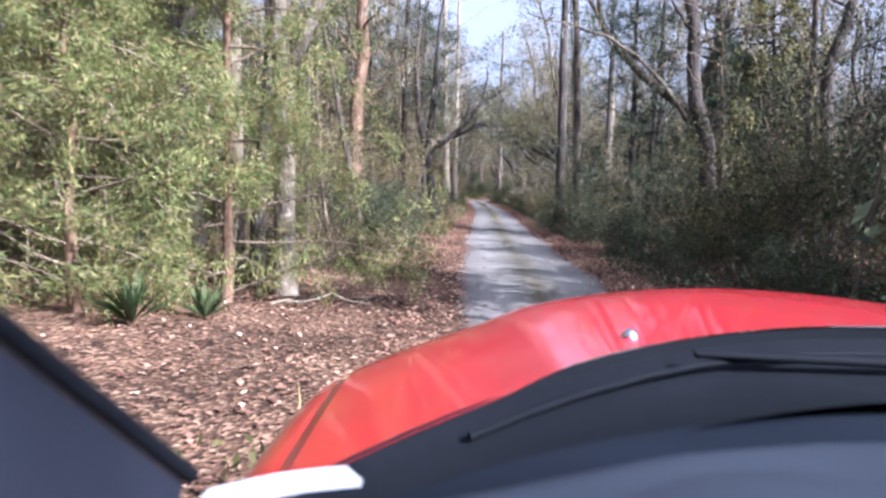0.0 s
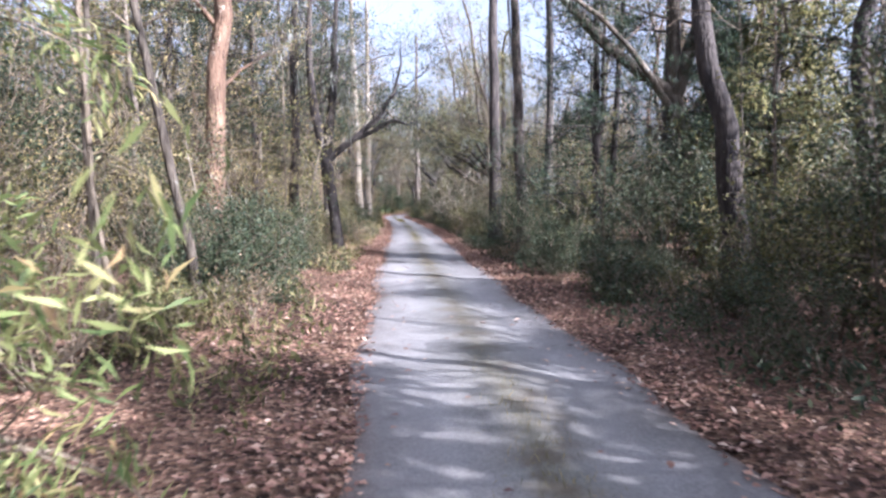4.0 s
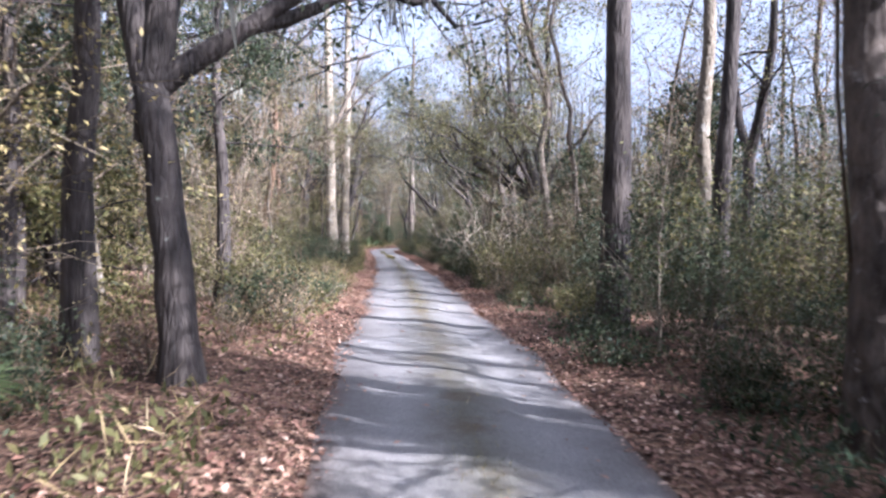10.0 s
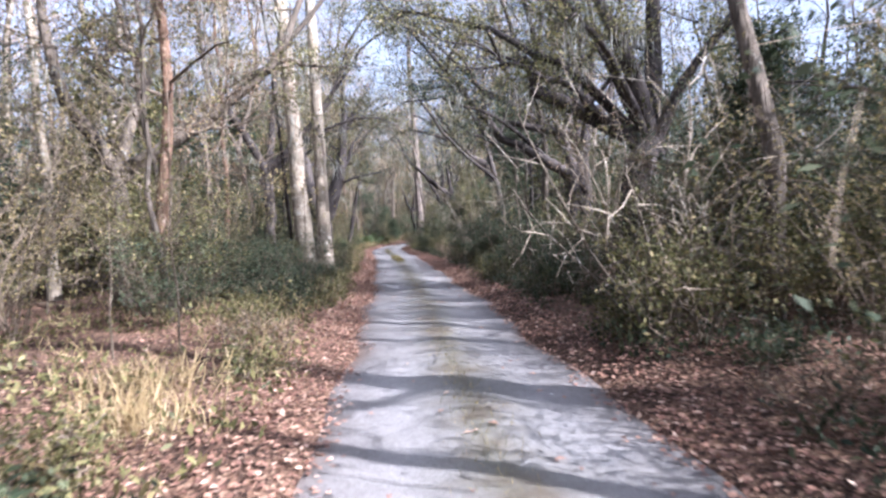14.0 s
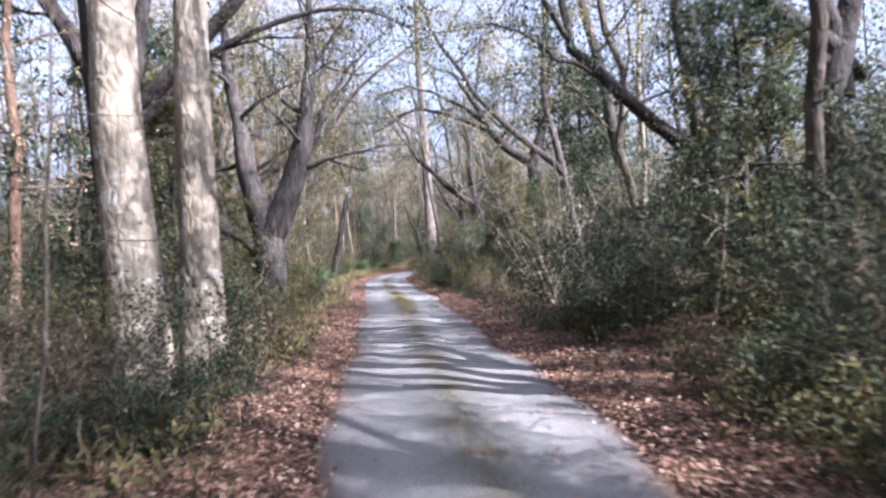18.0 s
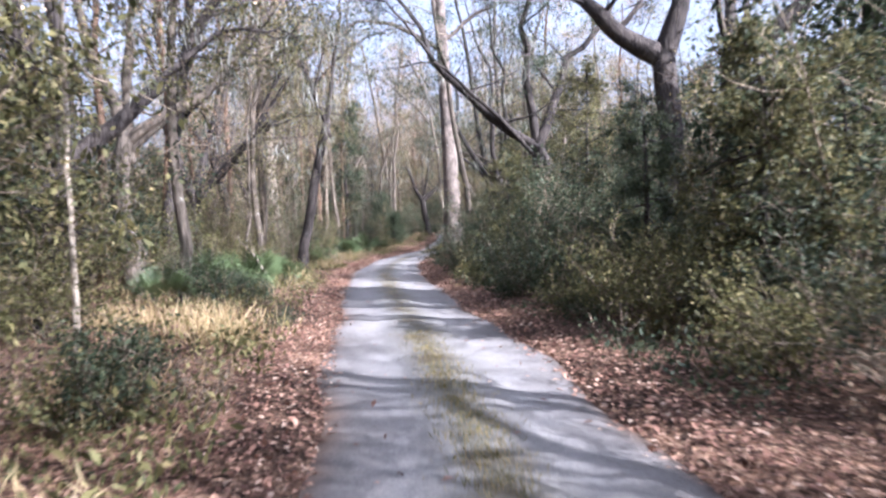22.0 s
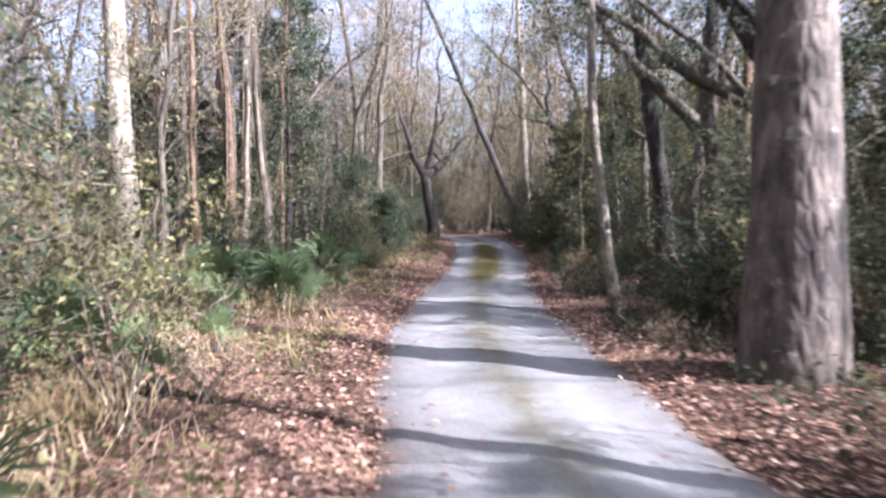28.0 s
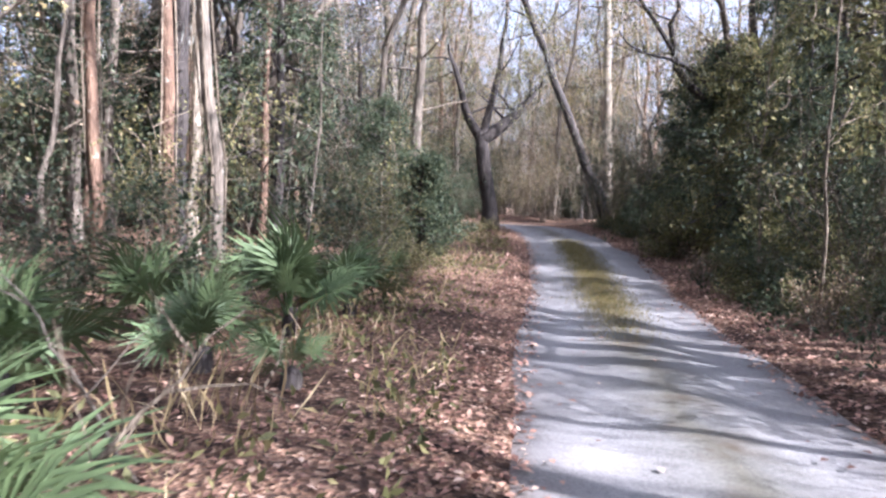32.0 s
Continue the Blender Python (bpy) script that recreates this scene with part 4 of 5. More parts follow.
def sapling(seed, h, mt, leaf, per):
    r = np.random.RandomState(seed)
    top = thing("sapling", "thin upright sapling in the undergrowth", "sapling", "saplings in the undergrowth", (0, -400, 0))
    line = trunk_line(h, (r.uniform(-0.5, 0.5), 0), 0.035, 9, r)
    part("stem", Mesh().tube(line, np.linspace(0.022, 0.006, 10), 5), mt, top)
    tw, tips = Mesh(), []
    for k in range(9):
        p, _ = along(line, 0.25 + 0.75 * k / 9)
        c_ = bend(p, (math.cos(k * 2.4), math.sin(k * 2.4), 0.5), h * 0.16, 4, 0.2, 0.03, r)
        tw.tube(c_, np.linspace(0.008, 0.003, 5), 3)
        twigs_on(c_, 0.008, tw, tips, 3, h * 0.08, r, 0.02, 0.6, 1)
    part("branchwork", tw, mt, top)
    if leaf:
        part("foliage", Mesh().leaves(around(tips, per, 0.06, r), 0.075), leaf, top)
    return top


ARCHING = [tree("tree", "slender tree arching over the lane", 0, -400, 0.26, 14, (3.2, 0.3), BARK_GREY, 24, 0.3, 3.2, 9, LEAF_OLIVE, 5, 0.085, 0.14, seed=211, group="trees in the woods", sides=9, arch=2.2),
           tree("tree", "dark crooked tree arching over the lane", 0, -400, 0.32, 15, (2.6, -0.4), BARK_DARK, 24, 0.28, 3.4, 9, LEAF_GOLD, 5, 0.08, 0.18, (4.0, [(3.6, 0.4, 7, 0.12), (0.6, 0.3, 9, 0.12)]), seed=212, group="trees in the woods", sides=9),
           tree("tree", "bare grey tree arching over the lane", 0, -400, 0.24, 15, (3.0, 0.8), BARK_GREY, 26, 0.3, 3.4, 10, LEAF_TAN, 2, 0.08, 0.16, seed=213, group="trees in the woods", sides=9, arch=2.2)]
SAPS = [sapling(321, 3.2, TWIG, None, 0), sapling(322, 4.2, TWIG, LEAF_OLIVE, 3), sapling(323, 2.4, BARK_PALE, LEAF_OLIVE, 3), sapling(324, 5.0, BARK_GREY, None, 0)]


def scatter(count, near, far_, y0, y1, side, gap, seed, power=1.0):
    """Places beside the lane, no two nearer than gap."""
    r, out = np.random.RandomState(seed), []
    tries = 0
    while len(out) < count and tries < count * 40:
        tries += 1
        s = side if side else (1 if r.rand() < 0.5 else -1)
        yy = r.uniform(y0, y1)
        off = near + (far_ - near) * r.rand() ** power
        k = int(np.argmin(np.abs(LANE[:BEND, 1] - yy))) if yy < 122 else BEND + int((yy - 122) * 1.6)
        k = min(k, len(LANE) - 1)
        p = LANE[k] + s * off * LANE_N[k]
        if any((p[0] - a) ** 2 + (p[1] - b_) ** 2 < gap * gap for a, b_ in out[-260:]):
            continue
        out.append((p[0], p[1]))
    keep, _ = aside(np.array([a for a, _ in out]), np.array([b_ for _, b_ in out]))
    return [p for p, o in zip(out, keep) if abs(o) > near - 0.3], r


def plant(protos, places, r, lo=0.75, hi=1.3, weights=None):
    for px, py in places:
        src = protos[r.choice(len(protos), p=weights)]
        s = r.uniform(lo, hi)
        made = copy_thing(src, pose(px, py, ground_z(px, py), 0, 0, r.uniform(0, 360)))
        made.scale = (s, s, s * r.uniform(0.9, 1.1))


def clear(places, gaps):
    return [p for p in places if all((p[0] - a) ** 2 + (p[1] - b_) ** 2 > g * g for a, b_, g in gaps)]


TREE_SPOTS = [(o.location.x, o.location.y, 0.9) for o in scene.objects if o.parent is None and o.name.startswith("tree") and o.location.y > -100]


KEY = [(7.15, 95), (0.3, 56.3), (-2.2, 111.6), (0.6, 113), (-2.5, 39), (-2.5, 44), (-1, 6.5), (-3, 8.8)]


def sun_gap(places, lit, wide=1.7):
    """Leaves the sun's way free to the things that stand in its light."""
    d = np.array([math.cos(SUN_AZ), math.sin(SUN_AZ)])
    out = []
    for p in places:
        ok = True
        for lx, ly in lit:
            v_ = np.array(p) - (lx, ly)
            al, pe = v_ @ d, abs(v_[0] * d[1] - v_[1] * d[0])
            ok = ok and not (1.5 < al < 17 and pe < (max(wide, 2.9) if (lx, ly) in KEY else wide))
        if ok:
            out.append(p)
    return out


LIT = KEY + [(2, 104.5), (4.6, 98), (5.4, 101.5), (0.9, 74), (0.3, 84), (1.2, 95.5), (0, 40), (7.3, 65.4), (6.3, 60), (7, 77), (7, 20), (6.5, 88), (-2, 36), (-2, 44), (-3, 12), (10, 81), (-3, 38), (-3, 42), (-4, 47), (-4, 52), (-6, 45), (-6, 55), (-5, 33)]
TREE_SPOTS += [(8.3, 121, 3.0), (6.3, 113, 1.8), (12.6, 126, 2.0), (9.5, 117, 2.0), (-1.0, 25.5, 2.4), (-1.0, 29.0, 2.2), (11.0, 131.0, 4.5), (13.5, 138.0, 2.5), (0.0, 66.0, 2.5), (1.2, 86.0, 2.0), (0.0, 98.5, 2.2), (-0.9, 104.3, 1.3), (3.8, 113.0, 1.6), (0.5, 108.5, 1.5), (-2.9, 23.2, 1.0), (-0.4, 51.6, 1.6), (-0.7, 47.7, 1.6), (5.7, 115.1, 1.2), (1.5, 101.5, 3.0), (5.2, 99.0, 2.0), (-1.8, 37.6, 2.3), (-2.4, 42.0, 2.3)]
pl, r = scatter(115, 4.4, 20, -8, 150, -1, 1.4, 401, 1.2)
plant(PROTOS, clear(pl, TREE_SPOTS), r, weights=[0.16, 0.16, 0.18, 0.13, 0.07, 0.13, 0.07, 0.1])
pl, r = scatter(100, 4.8, 20, -8, 150, 1, 1.4, 402, 1.2)
plant(PROTOS, sun_gap(clear(pl, TREE_SPOTS), LIT), r, weights=[0.18, 0.12, 0.14, 0.14, 0.1, 0.12, 0.08, 0.12])

def block(count, x0, x1, y0, y1, off, seed):
    """Places over a stretch of the woods, clear of the lane."""
    r = np.random.RandomState(seed)
    p = np.column_stack([r.uniform(x0, x1, count), r.uniform(y0, y1, count)])
    return [tuple(q) for q, o in zip(p, aside(p[:, 0], p[:, 1])[0]) if abs(o) > off], r


pl, r = block(140, -10, 30, 124, 166, 2.4, 403)
plant(PROTOS, clear(pl, TREE_SPOTS), r)
# trees that arch inwards and close the sky over the lane
pl, r = scatter(24, 3.8, 6.0, 18, 120, 0, 3.2, 409)
for px, py in sun_gap(clear(pl, [(a_, b_, max(1.3, g_)) for a_, b_, g_ in TREE_SPOTS]), LIT, 1.0):
    o_, q = aside(px, py)
    turn = math.degrees(math.atan2(-LANE_N[q[0]][1] * o_[0], -LANE_N[q[0]][0] * o_[0]))
    made = copy_thing(ARCHING[r.choice(3)], pose(px, py, ground_z(px, py), 0, 0, turn + r.uniform(-25, 25)))
    made.scale = (1, 1, r.uniform(0.85, 1.15))
# undergrowth: lighter on the sunny side, dark and tall on the shaded side; open verge near the start
OPEN = [(1.4, 98.5, 1.6), (0.8, 100.6, 1.5), (2.3, 99.5, 1.2), (0.3, 65.4, 1.9), (1.0, 67.2, 1.3), (3.0, 104.6, 2.3), (3.5, 107.0, 1.7), (7.9, 119.4, 2.2), (8.6, 122.4, 2.0), (7.2, 116.5, 1.2), (2.9, 92, 1.9), (2.8, 88, 1.6), (3.2, 96, 1.2), (-0.5, 5, 3.2), (-1, 9, 2.4), (0, 12.5, 2.0), (0.5, 96, 1.6), (0.9, 74, 1.2), (0.2, 39, 1.2), (1.5, 103, 2.2), (0.3, 84, 1.6), (6.9, 106.5, 1.2), (7, 94, 1.6),
        (6.5, 111.8, 1.6), (5.7, 108.0, 1.5), (7.4, 115.0, 1.4), (9.6, 126.0, 1.8), (10.8, 130.0, 1.8), (-0.4, 26.4, 1.7), (-0.2, 24.6, 1.3), (0.3, 63.6, 1.4), (0.2, 82.6, 1.6), (0.9, 80.8, 1.4), (-1.2, 20.1, 0.8), (4.2, 112.4, 0.8), (0.1, 77.6, 2.0), (0.2, 79.8, 1.6), (0.8, 82.0, 1.2), (6.6, 63.6, 1.5), (7.3, 65.4, 1.5), (5.9, 62.0, 1.2), (0.4, 73.0, 1.5), (0.2, 75.2, 1.5), (0.6, 71.4, 1.0)]
pl, r = scatter(150, 2.3, 4.6, 2, 126, -1, 0.7, 404, 1.1)
plant(SHRUBS, clear(pl, TREE_SPOTS + OPEN), r, 0.55, 1.05, [0.17, 0.27, 0.14, 0.18, 0.0, 0.24])
pl, r = scatter(155, 2.35, 4.6, 2, 126, 1, 0.7, 405, 1.1)
plant(SHRUBS, clear(pl, TREE_SPOTS + OPEN), r, 0.55, 1.1, [0.25, 0.15, 0.1, 0.24, 0.06, 0.2])
pl, r = scatter(85, 4.0, 10.5, -4, 128, -1, 1.0, 414, 1.2)
plant(SHRUBS + THICKETS, clear(pl, TREE_SPOTS + OPEN), r, 0.8, 1.3, [0.1, 0.15, 0.15, 0.05, 0.05, 0.05, 0.14, 0.16, 0.15])
pl, r = scatter(115, 3.8, 10.5, -4, 128, 1, 1.0, 415, 1.2)
plant(SHRUBS + THICKETS, clear(pl, TREE_SPOTS + OPEN), r, 0.8, 1.35, [0.12, 0.08, 0.1, 0.05, 0.15, 0.0, 0.02, 0.40, 0.08])
pl, r = scatter(130, 1.95, 3.0, 14, 124, 0, 0.55, 416)
plant(LOW, clear(pl, OPEN), r, 0.6, 1.3)
pl, r = scatter(36, 2.9, 8, 0, 128, 0, 1.6, 406)
plant(BARE, clear(pl, TREE_SPOTS + OPEN), r, 0.6, 1.1)
pl, r = scatter(230, 2.6, 12, 0, 132, 0, 0.5, 407, 1.4)
plant(SAPS, clear(pl, OPEN), r, 0.6, 1.3)
pl, r = block(120, -4, 26, 121, 152, 1.9, 408)
plant(SHRUBS + THICKETS, clear(pl, OPEN), r, 0.9, 1.5)
# single shrubs: a dark fine-leaved bank after the cedars, bare brown brush, thickets behind the verge
for src, px, py, sc in ((SHRUBS[3], -1.7, 15.9, 1.1), (SHRUBS[0], -1.5, 17.2, 0.8), (SHRUBS[3], -1.2, 19.0, 1.0), (SHRUBS[0], -2.3, 19.4, 0.9), (SHRUBS[3], -1.9, 18.2, 1.2), (SHRUBS[0], -2.6, 16.9, 0.8),
                        (THICKETS[0], -4.2, 15.0, 0.9), (THICKETS[0], -4.6, 18.0, 1.0), (THICKETS[0], -3.6, 20.4, 0.8), (THICKETS[2], -5.4, 16.5, 1.0), (BARE[1], -1.6, 36.2, 1.0), (BARE[1], -2.2, 37.8, 1.1), (BARE[0], -1.9, 35.0, 0.5),
                        (THICKETS[0], -2.6, 41.5, 0.8), (THICKETS[0], -3.4, 44.5, 0.9), (THICKETS[0], -2.2, 47.5, 0.8), (THICKETS[0], -1.6, 50.5, 0.7), (THICKETS[0], 6.6, 39.0, 0.9), (THICKETS[2], 6.2, 44.5, 0.8),
                        (SHRUBS[3], 6.2, 75.5, 1.2), (SHRUBS[0], 6.6, 78.0, 1.1), (SHRUBS[3], 6.3, 80.8, 1.2), (SHRUBS[0], 6.0, 84.6, 1.0), (SHRUBS[3], 6.2, 87.4, 1.2),
                        (SHRUBS[3], 6.2, 58.5, 1.1), (SHRUBS[0], 6.5, 60.5, 1.0), (SHRUBS[0], 1.2, 106.4, 0.7), (SHRUBS[3], 4.6, 112.6, 1.0), (SHRUBS[0], 6.4, 119.4, 0.9), (SHRUBS[3], 7.2, 121.2, 0.9),
                        (SHRUBS[3], -1.2, 22.4, 0.9), (SHRUBS[3], -1.9, 23.6, 1.1), (SHRUBS[0], -2.7, 24.6, 0.8), (SHRUBS[3], -1.5, 25.0, 0.8), (SHRUBS[0], -2.3, 26.4, 0.8), (SHRUBS[3], -1.1, 20.6, 0.9), (SHRUBS[5], -1.7, 12.8, 0.8), (SHRUBS[5], -1.5, 14.0, 0.9),
                        (SHRUBS[3], -0.6, 64.2, 0.9), (SHRUBS[0], -1.4, 65.6, 0.9), (SHRUBS[3], 0.4, 62.4, 0.7), (SHRUBS[3], 0.5, 64.4, 0.7), (SHRUBS[3], -0.3, 65.8, 0.8), (SHRUBS[3], 0.9, 65.6, 0.5),
                        (SHRUBS[0], -0.5, 48.8, 0.8), (SHRUBS[3], -1.2, 50.2, 1.1), (SHRUBS[0], 0.0, 51.3, 0.75), (SHRUBS[0], -1.7, 48.4, 0.9), (SHRUBS[3], -0.9, 52.4, 1.1), (SHRUBS[3], 0.2, 53.4, 0.9), (SHRUBS[0], -2.2, 51.6, 1.0), (SHRUBS[3], 0.3, 49.6, 0.7), (SHRUBS[0], -1.4, 54.2, 0.9),
                        (SHRUBS[3], 0.4, 77.4, 0.9), (SHRUBS[3], 1.0, 78.3, 0.6), (SHRUBS[0], -0.3, 78.7, 0.7), (SHRUBS[3], 0.5, 79.6, 0.7), (SHRUBS[3], -0.9, 24.2, 0.8), (SHRUBS[3], -1.6, 22.9, 0.9), (SHRUBS[3], -1.3, 26.2, 0.8), (SHRUBS[2], -1.8, 80.4, 1.1), (SHRUBS[1], -2.6, 83.2, 1.2), (SHRUBS[2], -1.7, 87.4, 1.1), (SHRUBS[1], -2.3, 90.2, 1.2), (SHRUBS[2], -3.6, 78.4, 1.2), (SHRUBS[1], -1.2, 93.2, 1.1), (SHRUBS[4], -3.4, 86.0, 0.9), (SHRUBS[2], -2.2, 95.6, 1.1),
                        (SHRUBS[2], -3.4, 91.6, 1.3), (SHRUBS[1], -0.2, 88.4, 0.8), (SHRUBS[0], 0.4, 94.4, 0.7), (THICKETS[0], 0.1, 100.6, 0.45), (SHRUBS[1], -0.7, 98.3, 0.6), (SHRUBS[2], -1.3, 99.6, 0.7), (SHRUBS[0], -0.4, 97.2, 0.5), (THICKETS[0], -0.6, 101.6, 0.6), (THICKETS[0], 0.6, 99.4, 0.4), (SHRUBS[2], -2.4, 76.6, 1.0), (SHRUBS[1], -1.4, 74.6, 0.9)):
    made = copy_thing(src, pose(px, py, ground_z(px, py), 0, 0, px * 77))
    made.scale = (sc, sc, sc)
# a deeper belt of brush on both sides
pl, r = scatter(190, 8.5, 19, 0, 150, 0, 1.4, 417)
plant([THICKETS[0], THICKETS[1], THICKETS[2], SHRUBS[4]], clear(pl, TREE_SPOTS), r, 1.0, 1.7, [0.2, 0.4, 0.12, 0.28])
# dark evergreens between the bare trunks
pl, r = scatter(52, 6.5, 17, 2, 128, 0, 2.6, 418)
for px, py in sun_gap(clear(pl, TREE_SPOTS + [(-0.5, 104, 5.5), (-1.5, 111, 6.0)]), LIT, 1.0):
    h0, src = KINDS[sorted(KINDS)[r.choice(len(KINDS))]]
    sc = r.uniform(4.5, 8.5) / h0
    made = copy_thing(src, pose(px, py, ground_z(px, py), 0, 0, r.uniform(0, 360)))
    made.scale = (sc, sc, sc * r.uniform(0.95, 1.2))
for src in PROTOS + ARCHING + SHRUBS + THICKETS + LOW + BARE + SAPS:
    for o in (*src.children_recursive, src):
        bpy.data.objects.remove(o)

# bare vase-shaped bush of pale stems beside the lane, and its like further on
for bx, by, sc in ((5.3, 41.2, 1.2), (7.2, 65.6, 1.35)):
    b_ = shrub("large bare bush of pale arching stems", 331 + int(bx), 2.6, 2.4, None, 13, 0, bare=True, name="bare_shrub", tone=BARK_PALE)
    b_.matrix_basis = pose(bx, by, ground_z(bx, by)) @ Matrix.Scale(sc, 4)

# far woods: trunks, boughs and leaf haze that nobody could count
r = np.random.RandomState(9)
fw, fb, fl = Mesh(), Mesh(), []
for k in range(760):
    yy, s = r.uniform(-50, 215), (1 if r.rand() < 0.5 else -1)
    off = 19 + 42 * r.rand() ** 1.3
    xx = np.interp(yy, LINE_Y, LINE_X) + s * off
    if yy > 165 or (yy > 150 and r.rand() < 0.5):
        xx = r.uniform(-60, 75)
    h = r.uniform(11, 19)
    line = trunk_line(h, (r.uniform(-2, 2), 0), 0.13, 6, r) + np.array([xx, yy, 0])
    fw.tube(line, np.linspace(r.uniform(0.1, 0.24), 0.04, 7), 5)
    for q in range(11):
        p, _ = along(line, r.uniform(0.15, 0.98))
        a_ = r.uniform(0, 6.28)
        c_ = bend(p, (math.cos(a_), math.sin(a_), 0.6), r.uniform(1.5, 3.5), 4, 0.2, 0.04, r)
        fb.tube(c_, np.linspace(0.04, 0.012, 5), 3)
        fl.extend(c_[1:])
for k in range(9500):
    yy, s = r.uniform(-40, 200), (1 if r.rand() < 0.5 else -1)
    off = r.uniform(9, 60)
    fl.append((np.interp(yy, LINE_Y, LINE_X) + s * off, yy, r.uniform(0.2, 4.0) if k % 3 else r.uniform(3, 10)))
woods = tagged(new("far_woods"), "distant winter woods of grey trunks and olive leaves", "woods", kind="stuff")
part("trunks", fw, BARK_DARK, woods)
part("boughs", fb, TWIG, woods)
part("foliage", Mesh().leaves(around(fl[::3], 12, 0.5, r), 0.17, width=0.55), LEAF_OLIVE, woods)
part("foliage", Mesh().leaves(around(fl[1::6], 9, 0.5, r), 0.15, width=0.55), LEAF_TAN, woods)
part("foliage", Mesh().leaves(around(fl[2::3], 14, 0.5, r), 0.17, width=0.55), LEAF_DARK, woods)

# ---- palmettos ----


def frond_mesh(seed, size, blades=22, dead=False):
    """A fan leaf: a long stalk and folded blades spread round its end."""
    r = np.random.RandomState(seed)
    m = Mesh()
    stalk = np.array([[0, 0, 0], [0.25, 0, 0.06], [0.5, 0, 0.05]]) * size
    m.tube(stalk, np.array([0.014, 0.010, 0.008]) * size * 1.2, 4)
    vs, qs = [stalk[-1]], []
    for k in range(blades):
        a_ = radians(-108 + 216 * k / (blades - 1)) + r.uniform(-0.04, 0.04)
        ln = size * (0.62 - 0.16 * abs(a_) / 1.9) * r.uniform(0.75, 1.1)
        d = np.array([math.cos(a_), math.sin(a_), 0.0])
        s_ = np.array([-math.sin(a_), math.cos(a_), 0.0])
        w_ = size * 0.021
        lift = np.array([0, 0, 0.10 * size])
        p1, p2 = stalk[-1] + d * ln * 0.55 + lift * 0.6, stalk[-1] + d * ln + lift * (0.2 - r.uniform(0, 1.6 + 0.8 * dead))
        o_ = len(vs)
        vs += [p1 + s_ * w_, p2, p1 - np.array([0, 0, w_ * 0.45]), p1 - s_ * w_]
        qs += [(0, o_, o_ + 1, o_ + 2), (0, o_ + 2, o_ + 1, o_ + 3)]
    m.add(vs, qs)
    return m.mesh("frond", FROND_DRY if dead else PALM)


FRONDS = [frond_mesh(501 + k, 1.0, 20 + k) for k in range(4)]
DEADFROND = frond_mesh(510, 0.9, 14, True)


def palmetto(x, y, size, count, seed, label="green saw palmetto with fan-shaped fronds"):
    r = np.random.RandomState(seed)
    top = thing("palmetto", label, "palmetto", "palmettos beside the lane", (x, y, ground_z(x, y)))
    part("stem", Mesh().tube([(0, 0, -0.1), (0.02, 0, 0.12), (0.05, 0.02, 0.25 * size)], [0.1, 0.09, 0.05], 8, 0.1), BARK_DARK, top)
    for k in range(count):
        tilt = r.uniform(15, 80) if k % 9 else r.uniform(-55, -25)
        o = part("frond", DEADFROND if not k % 9 else FRONDS[r.randint(4)], None, top, "dry tan frond hanging down" if not k % 9 else "")
        s = size * r.uniform(0.6, 1.0)
        o.matrix_basis = pose(0, 0, 0.12 * size, 0, 0, k * 137.5 + r.uniform(-20, 20)) @ pose(0, 0, 0, r.uniform(-40, 40), -tilt, 0) @ Matrix.Diagonal((s, s * r.uniform(0.75, 1.0), s, 1))
    return top


for k, (px, py, sz, ct) in enumerate(((1.6, 104.1, 1.2, 17), (1.0, 104.4, 1.3, 15), (2.7, 105.2, 0.95, 13), (3.3, 107.2, 1.35, 18), (4.0, 108.2, 1.2, 15), (0.4, 103.0, 1.2, 13), (2.1, 106.4, 1.2, 13),
                                      (-0.6, 104.8, 0.9, 12), (0.7, 96.4, 1.15, 16), (0.0, 98.0, 1.1, 13), (2.45, 101.4, 1.1, 17), (1.7, 100.3, 0.75, 11), (0.3, 84.0, 1.05, 18), (-0.5, 82.8, 1.1, 15),
                                      (1.0, 86.0, 0.7, 12), (-0.9, 85.8, 0.9, 12), (1.6, 95.6, 0.6, 9), (1.9, 97.4, 0.55, 8), (-1.2, 78.6, 0.8, 11), (-1.6, 23.4, 0.7, 10), (-1.4, 25.6, 0.8, 10),
                                      (3.5, 104.6, 0.6, 10), (1.3, 92.1, 0.9, 14), (0.2, 101.4, 1.1, 13), (-0.2, 79.4, 1.1, 16), (0.5, 81.0, 1.0, 15), (-0.4, 77.6, 0.8, 12), (0.9, 84.4, 0.8, 12), (2.4, 110.6, 0.8, 12), (4.8, 110.4, 0.7, 10))):
    palmetto(px, py, sz, ct, 520 + k)

# clump of narrow upright leaves under the cedars
for k, (px, py, sz) in enumerate(((-2.75, 6.3, 0.55), (-2.3, 6.9, 0.42))):
    r = np.random.RandomState(560 + k)
    top = thing("yucca", "spiky green yucca clump on the leaf-strewn floor", "yucca", "yuccas", (px, py, ground_z(px, py)))
    m = Mesh()
    for q in range(46):
        a_, el = r.uniform(0, 6.28), r.uniform(0.5, 1.4)
        d = np.array([math.cos(a_) * math.cos(el), math.sin(a_) * math.cos(el), math.sin(el)])
        s_ = np.array([-math.sin(a_), math.cos(a_), 0]) * 0.022
        ln = sz * r.uniform(0.7, 1.2)
        m.add([(0, 0, 0.02), d * ln * 0.5 + s_, d * ln - np.array([0, 0, 0.1 * ln]), d * ln * 0.5 - s_], [(0, 1, 2, 3)])
    part("rosette", m, PALM, top)


